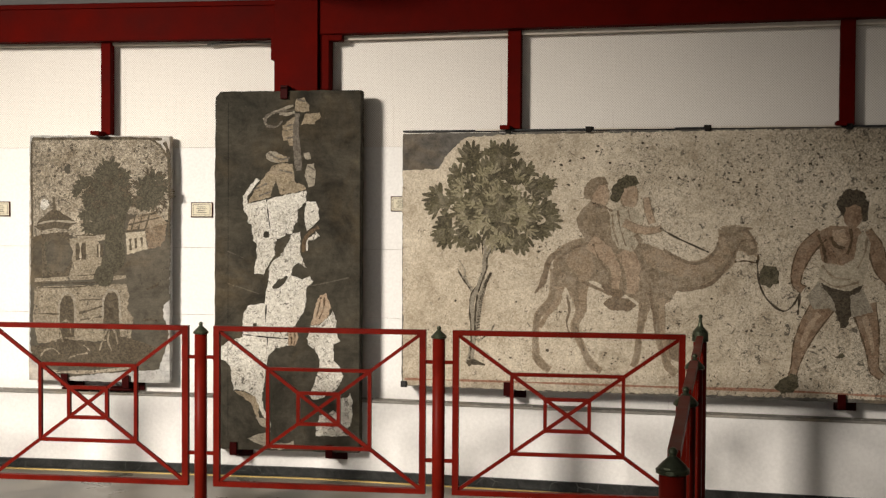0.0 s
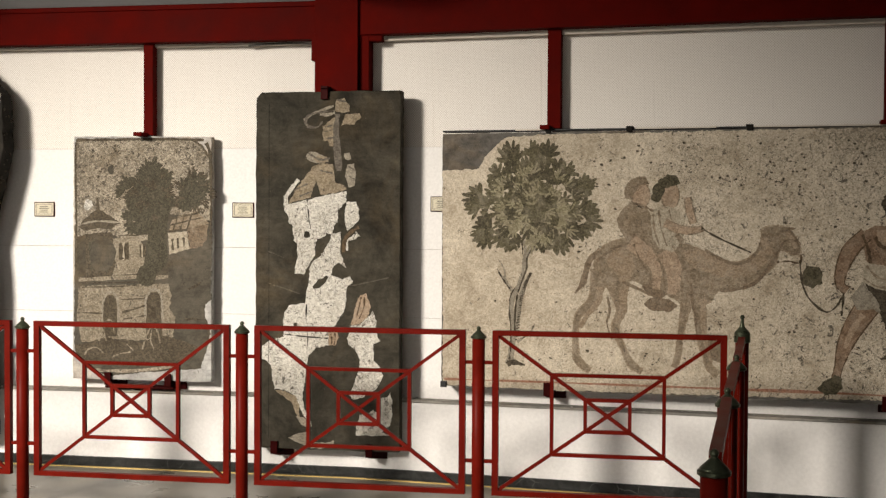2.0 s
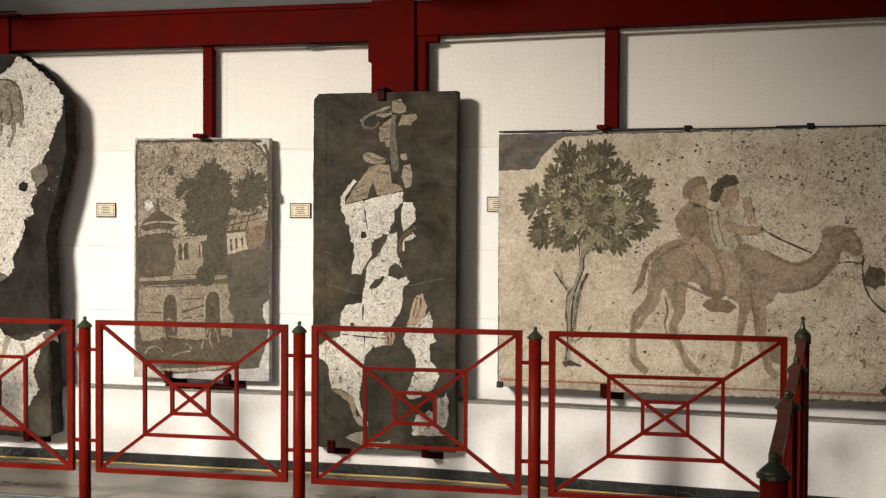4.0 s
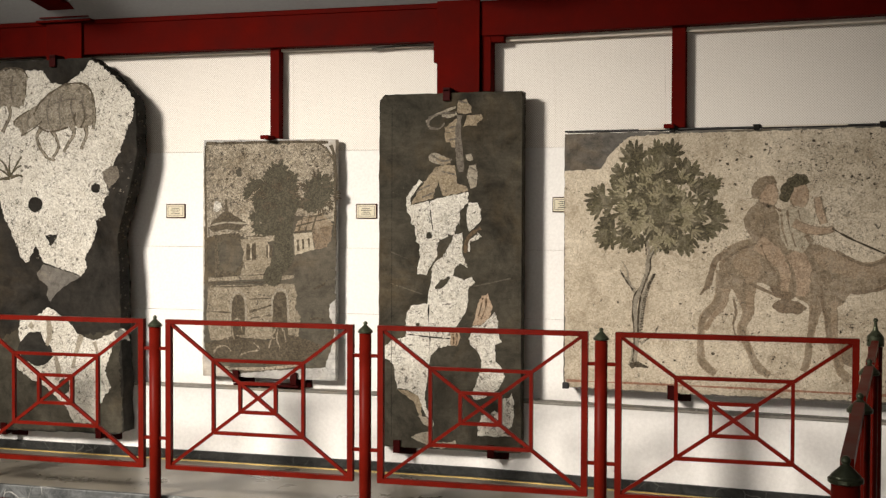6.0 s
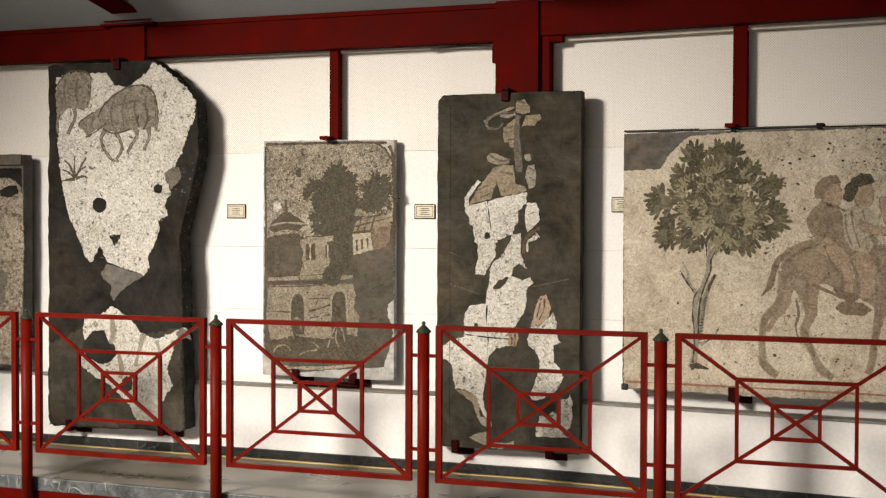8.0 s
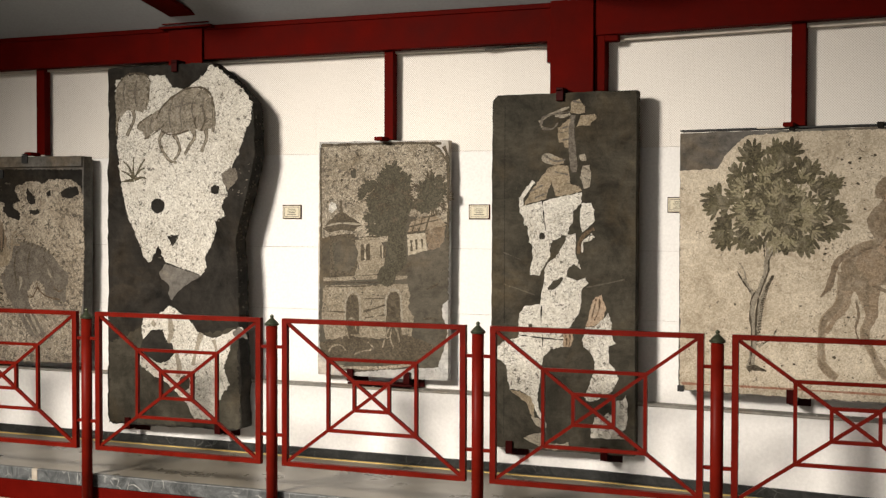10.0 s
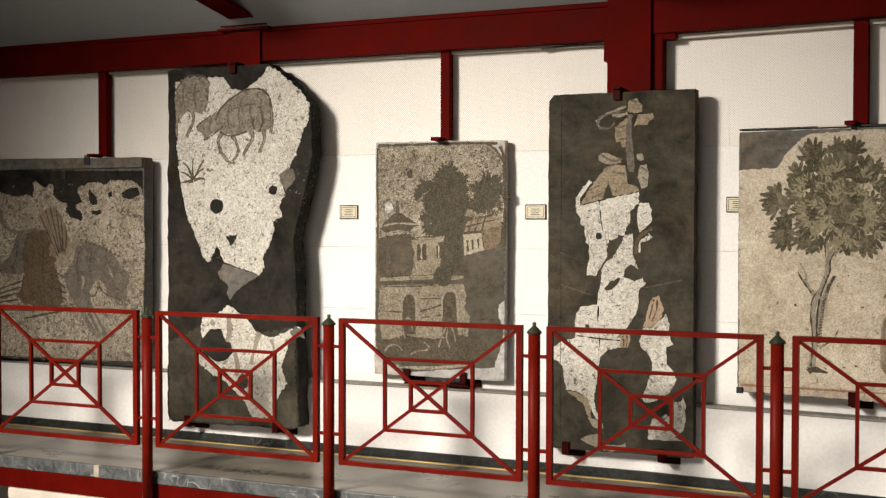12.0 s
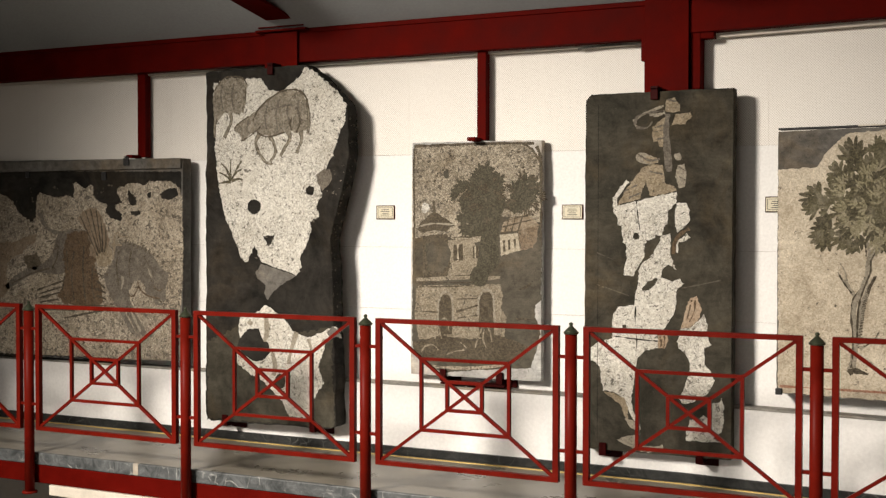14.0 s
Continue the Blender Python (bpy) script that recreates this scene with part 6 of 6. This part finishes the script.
bands("mane_line", [[(-6.171, 1.311, 0.009), (-6.254, 1.46, 0.009), (-6.338, 1.61, 0.01)], [(-6.159, 1.33, 0.01), (-6.225, 1.488, 0.009), (-6.289, 1.651, 0.009)], [(-6.147, 1.33, 0.01), (-6.194, 1.498, 0.009), (-6.24, 1.666, 0.009)], [(-6.135, 1.34, 0.01), (-6.158, 1.498, 0.009), (-6.185, 1.655, 0.01)], [(-6.123, 1.34, 0.01), (-6.129, 1.48, 0.009), (-6.142, 1.602, 0.009)], [(-6.106, 1.34, 0.01), (-6.091, 1.424, 0.009), (-6.095, 1.521, 0.009)]], D - 0.001, HAIR, HUNT)
inlay("ochre_patch", [(-6.195, 1.301), (-6.135, 1.349), (-6.063, 1.387), (-6.028, 1.332), (-6.04, 1.257), (-6.088, 1.229), (-6.171, 1.236)], C - 0.002, TAN, HUNT, seed=124, amp=0.006)
inlay("beast_body", [(-6.064, 1.22), (-6.028, 1.285), (-5.992, 1.388), (-5.921, 1.416), (-5.828, 1.408), (-5.736, 1.372), (-5.667, 1.336), (-5.611, 1.273), (-5.566, 1.22), (-5.521, 1.202), (-5.514, 1.139), (-5.537, 1.093), (-5.538, 1.002), (-5.567, 0.956), (-5.624, 0.963), (-5.658, 1.008), (-5.715, 1.025), (-5.726, 1.098), (-5.784, 1.142), (-5.83, 1.123), (-5.877, 1.057), (-5.866, 0.984), (-5.82, 0.893), (-5.762, 0.812), (-5.717, 0.759), (-5.74, 0.721), (-5.797, 0.746), (-5.855, 0.827), (-5.925, 0.926), (-5.971, 0.971), (-6.018, 0.979), (-6.065, 1.033), (-6.101, 1.107), (-6.112, 1.181)], C - 0.001, GREY_TESS, HUNT, seed=113)
bands("beast_leg", [[(-6.03, 1.034, 0.072), (-5.967, 0.943, 0.047), (-5.906, 0.844, 0.038), (-5.844, 0.754, 0.034), (-5.805, 0.72, 0.029)]], C - 0.001, GREY_TESS, HUNT)
bands("hide_light", [[(-5.866, 0.919, 0.018), (-5.813, 0.829, 0.023), (-5.767, 0.757, 0.019)], [(-5.942, 1.166, 0.018), (-5.933, 1.12, 0.022), (-5.952, 1.064, 0.011)], [(-5.696, 1.226, 0.014), (-5.682, 1.19, 0.016), (-5.664, 1.163, 0.011)], [(-5.601, 0.977, 0.016), (-5.567, 0.989, 0.018)]], D, STONE_TESS, HUNT)
bands("mane_tuft", [[(-5.91, 1.411, 0.013), (-5.893, 1.44, 0.007)], [(-5.872, 1.398, 0.013), (-5.856, 1.426, 0.008)], [(-5.835, 1.386, 0.013), (-5.819, 1.411, 0.007)], [(-5.798, 1.373, 0.013), (-5.782, 1.397, 0.007)], [(-5.761, 1.361, 0.013), (-5.745, 1.383, 0.007)], [(-5.725, 1.348, 0.013), (-5.708, 1.369, 0.008)], [(-5.688, 1.336, 0.013), (-5.672, 1.354, 0.007)], [(-5.652, 1.324, 0.013), (-5.636, 1.34, 0.007)], [(-5.615, 1.311, 0.013), (-5.599, 1.326, 0.007)]], D, HOUSE_DARK, HUNT)
bands("hide_line", [[(-5.969, 1.351, 0.009), (-5.993, 1.239, 0.009), (-5.97, 1.092, 0.008)], [(-5.852, 1.352, 0.009), (-5.876, 1.241, 0.009), (-5.865, 1.15, 0.008)], [(-5.736, 1.317, 0.009), (-5.691, 1.245, 0.008)], [(-6.561, 1.382, 0.009), (-6.575, 1.287, 0.009), (-6.625, 1.209, 0.008)], [(-6.65, 1.209, 0.011), (-6.828, 1.167, 0.01), (-7.035, 1.085, 0.008)]], D, HOUSE_DARK, HUNT)
bands("halter", [[(-5.795, 1.123, 0.009), (-5.766, 1.064, 0.01), (-5.692, 1.022, 0.01), (-5.59, 1.006, 0.009)], [(-5.646, 1.1, 0.01), (-5.601, 1.064, 0.009), (-5.555, 1.084, 0.008)], [(-5.784, 1.096, 0.007), (-5.831, 1.021, 0.007), (-5.877, 1.02, 0.005)]], D - 0.001, RUST, HUNT)
bands("grass_line", [[(-6.778, 1.039, 0.013), (-6.514, 1.116, 0.011)], [(-6.753, 1.011, 0.013), (-6.527, 1.069, 0.011)], [(-6.74, 0.982, 0.013), (-6.527, 1.03, 0.011)], [(-6.753, 0.946, 0.014), (-6.565, 0.972, 0.011)], [(-6.208, 1.198, 0.011), (-6.131, 1.159, 0.01)], [(-6.184, 1.124, 0.013), (-6.101, 1.07, 0.011)], [(-6.197, 1.067, 0.013), (-6.094, 1.033, 0.011)], [(-6.185, 1.012, 0.013), (-6.09, 0.986, 0.011)]], D, HAIR, HUNT)
bands("fur_line", [[(-6.716, 0.891, 0.013), (-6.331, 0.9, 0.015)], [(-6.504, 0.831, 0.011), (-6.283, 0.873, 0.015), (-6.09, 0.908, 0.011)], [(-6.307, 0.929, 0.013), (-6.09, 0.94, 0.011)], [(-6.501, 1.155, 0.01), (-6.522, 1.04, 0.01)], [(-6.401, 1.346, 0.011), (-6.427, 1.156, 0.011), (-6.404, 0.968, 0.01)], [(-6.303, 1.385, 0.011), (-6.317, 1.196, 0.011), (-6.294, 0.971, 0.01)], [(-6.22, 1.236, 0.011), (-6.228, 1.085, 0.011), (-6.197, 0.955, 0.009)], [(-6.475, 1.345, 0.009), (-6.464, 1.193, 0.01)]], D, HAIR, HUNT, seed=3)
bands("spear_tip", [[(-6.032, 1.397, 0.011), (-5.94, 1.394, 0.011)], [(-5.98, 1.462, 0.009), (-5.886, 1.459, 0.01)], [(-6.011, 1.434, 0.009), (-6.021, 1.285, 0.009)], [(-6.015, 1.443, 0.009), (-5.98, 1.49, 0.009), (-5.945, 1.453, 0.008)]], D - 0.001, DUN, HUNT)
inlay("lost_patch", [(-5.872, 1.812), (-5.849, 1.775), (-5.803, 1.747), (-5.803, 1.692), (-5.85, 1.687), (-5.877, 1.729), (-5.884, 1.785)], C, MORTAR_BLACK, HUNT, seed=117, amp=0.005)
inlay("lost_patch", [(-5.585, 1.773), (-5.54, 1.799), (-5.484, 1.817), (-5.428, 1.807), (-5.422, 1.762), (-5.484, 1.727), (-5.563, 1.736)], C, MORTAR_BLACK, HUNT, seed=118, amp=0.005)
inlay("lost_patch", [(-5.711, 1.774), (-5.665, 1.792), (-5.67, 1.755), (-5.693, 1.746)], C, MORTAR_BLACK, HUNT, seed=119, amp=0.005)
inlay("lost_patch", [(-5.862, 1.647), (-5.815, 1.643), (-5.78, 1.655), (-5.764, 1.628), (-5.804, 1.613), (-5.85, 1.619)], C, MORTAR_BLACK, HUNT, seed=120, amp=0.005)
lost_stones(HUNT, -7.8, -5.44, 0.6, 1.84, 420, D - 0.002, HOUSE_DARK, 305, 0.003, 0.012)
for px, pz in [(-6.862, 1.939), (-6.104, 1.91)]:
    part("fixing", boxed(px - 0.02, px + 0.02, 6.936, 6.95, pz - 0.03, pz + 0.03, bevel=0.004), INK, HUNT)
part("edge_batten", boxed(-7.9, -5.385, 6.93, 6.949, 1.955, 2.03, bevel=0.006), MORTAR_GREY, HUNT, "grey batten along the top edge")

# feet, hooks and clips that hold the slabs
for px, pz in ((-2.195, 0.19), (-1.605, 0.19)):
    bracket(px, pz, 6.90, 0.11)
for px, pz in ((-4.96, 0.165), (-4.24, 0.175)):
    bracket(px, pz, 6.88, 0.13)
for px, pz in ((-3.328, 0.561), (-2.927, 0.561)):
    bracket(px, pz, 7.026, 0.085)
shelf = finish("angle_shelf", boxed(-3.345, -2.89, 7.012, 7.115, 0.508, 0.522, bevel=0.003), RED_DARK)
tagged(based(shelf, (-3.117, 7.06, 0.508)), "dark red steel angle under the villa slab", "bracket")
RIGHT_BAY = [CAMEL]
for px in (-0.52, 1.33):
    RIGHT_BAY.append(bracket(px, 0.595, 6.98, 0.13))


def hook(x, z, y, w=0.045):
    t = thing("hook", (x, y, z), "dark red steel hook over the slab's top edge", "hook", "slab hooks")
    part("lip", boxed(x - w / 2, x + w / 2, y - 0.02, y - 0.004, z - 0.05, z + 0.02, bevel=0.003), RED_DARK, t)
    part("arm", boxed(x - w / 2, x + w / 2, y - 0.02, y + 0.14, z + 0.006, z + 0.03, bevel=0.003), RED_DARK, t)
    return t


hook(-1.885, 2.346, 6.90)
hook(-4.57, 2.63, 6.88)
for px in (-0.525, -0.06, 0.6, 1.35):
    t = thing("clip", (px, 6.98, 2.08), "small dark grey steel clip on the slab's top edge", "clip", "slab clips")
    part("lip", boxed(px - 0.016, px + 0.016, 6.962, 6.975, 2.084, 2.112, bevel=0.003), MORTAR_BLACK, t)
    part("arm", boxed(px - 0.02, px + 0.02, 6.97, 7.06, 2.1085, 2.118, bevel=0.002), MORTAR_BLACK, t)
    RIGHT_BAY.append(t)
t = thing("clip", (-5.86, 6.93, 2.0), "small dark steel clip on the slab's top edge", "clip", "slab clips")
part("lip", boxed(-5.90, -5.85, 6.918, 6.929, 1.985, 2.04, bevel=0.003), INK, t)
part("arm", boxed(-5.895, -5.855, 6.92, 7.05, 2.0425, 2.052, bevel=0.002), INK, t)

# the villa slab hangs close to the wall
HOUSE.matrix_basis = Matrix.Translation((0, 0, EYE)) @ Matrix.Scale(1.0145, 4) @ Matrix.Translation((0, 0, -EYE)) @ HOUSE.matrix_basis

# crumbs of mortar on the ledge
rng = random.Random(77)
bm = bmesh.new()
for k in range(46):
    px, r = rng.uniform(-4.0, -1.3), rng.uniform(0.002, 0.006)
    if -2.4 < px < -1.4:
        px -= 1.0
    py = rng.uniform(7.02, 7.10)
    bmesh.ops.create_icosphere(bm, subdivisions=1, radius=r, matrix=Matrix.Translation((px, py, 0.4935 + r * 0.7)) @ Matrix.Diagonal((rng.uniform(0.8, 1.6), 1, 0.8, 1)))
crumbs = tagged(finish("mortar_crumbs", bm, MORTAR_PALE), "pale crumbs of fallen mortar along the ledge", "debris", kind="stuff")
bm = bmesh.new()
for k in range(40):
    px, r = rng.uniform(-1.3, 2.0), rng.uniform(0.002, 0.006)
    bmesh.ops.create_icosphere(bm, subdivisions=1, radius=r, matrix=Matrix.Translation((px, rng.uniform(7.02, 7.09), 0.4935 + r * 0.7)) @ Matrix.Diagonal((rng.uniform(0.8, 1.6), 1, 0.8, 1)))
RIGHT_BAY.append(tagged(finish("mortar_crumbs", bm, MORTAR_PALE), "pale crumbs of fallen mortar under the wide slab", "debris", kind="stuff"))



# small labels on the wall
def plaque(x0, x1, z0, z1, label="small yellowed label in a dark frame on the wall"):
    t = thing("wall_label", ((x0 + x1) / 2, WALL_Y - 0.01, z0), label, "label", "wall labels")
    part("frame", boxed(x0, x1, WALL_Y - 0.010, WALL_Y - 0.002, z0, z1, bevel=0.002), RED_DARK, t)
    card = part("card", boxed(x0 + 0.006, x1 - 0.006, WALL_Y - 0.0115, WALL_Y - 0.009, z0 + 0.006, z1 - 0.006), PLAQUE, t)
    bm = bmesh.new()
    for xa, xb, za, zb in ((x0 + 0.014, x1 - 0.014, z0 + 0.014, z0 + 0.0165), (x0 + 0.014, x1 - 0.014, z1 - 0.0165, z1 - 0.014), (x0 + 0.014, x0 + 0.0165, z0 + 0.017, z1 - 0.017), (x1 - 0.0165, x1 - 0.014, z0 + 0.017, z1 - 0.017)):
        box(bm, xa, xb, WALL_Y - 0.0125, WALL_Y - 0.011, za, zb)
    part("border", bm, INK, card)
    bm = bmesh.new()
    for i, f in enumerate((0.7, 0.85, 0.6, 0.8)):
        z = z1 - 0.028 - 0.012 * i
        w = (x1 - x0 - 0.06) * f / 2
        c = (x0 + x1) / 2
        box(bm, c - w, c + w, WALL_Y - 0.0128, WALL_Y - 0.011, z - 0.003, z + 0.001)
    part("text_line", bm, INK, card)
    return t


plaque(-3.876, -3.736, 1.588, 1.682)
plaque(-2.540, -2.400, 1.588, 1.682)
BAY_PARTS.append(plaque(-1.268, -1.132, 1.630, 1.722))

# the next bay is turned a little towards the hall
TURN_BAY = Matrix.Translation((HINGE, WALL_Y, 0)) @ pose(0, 0, 0, 0, 0, -5.5) @ Matrix.Translation((-HINGE, -WALL_Y, 0))
for ob in BAY_PARTS + RIGHT_BAY:
    ob.matrix_basis = TURN_BAY @ ob.matrix_basis
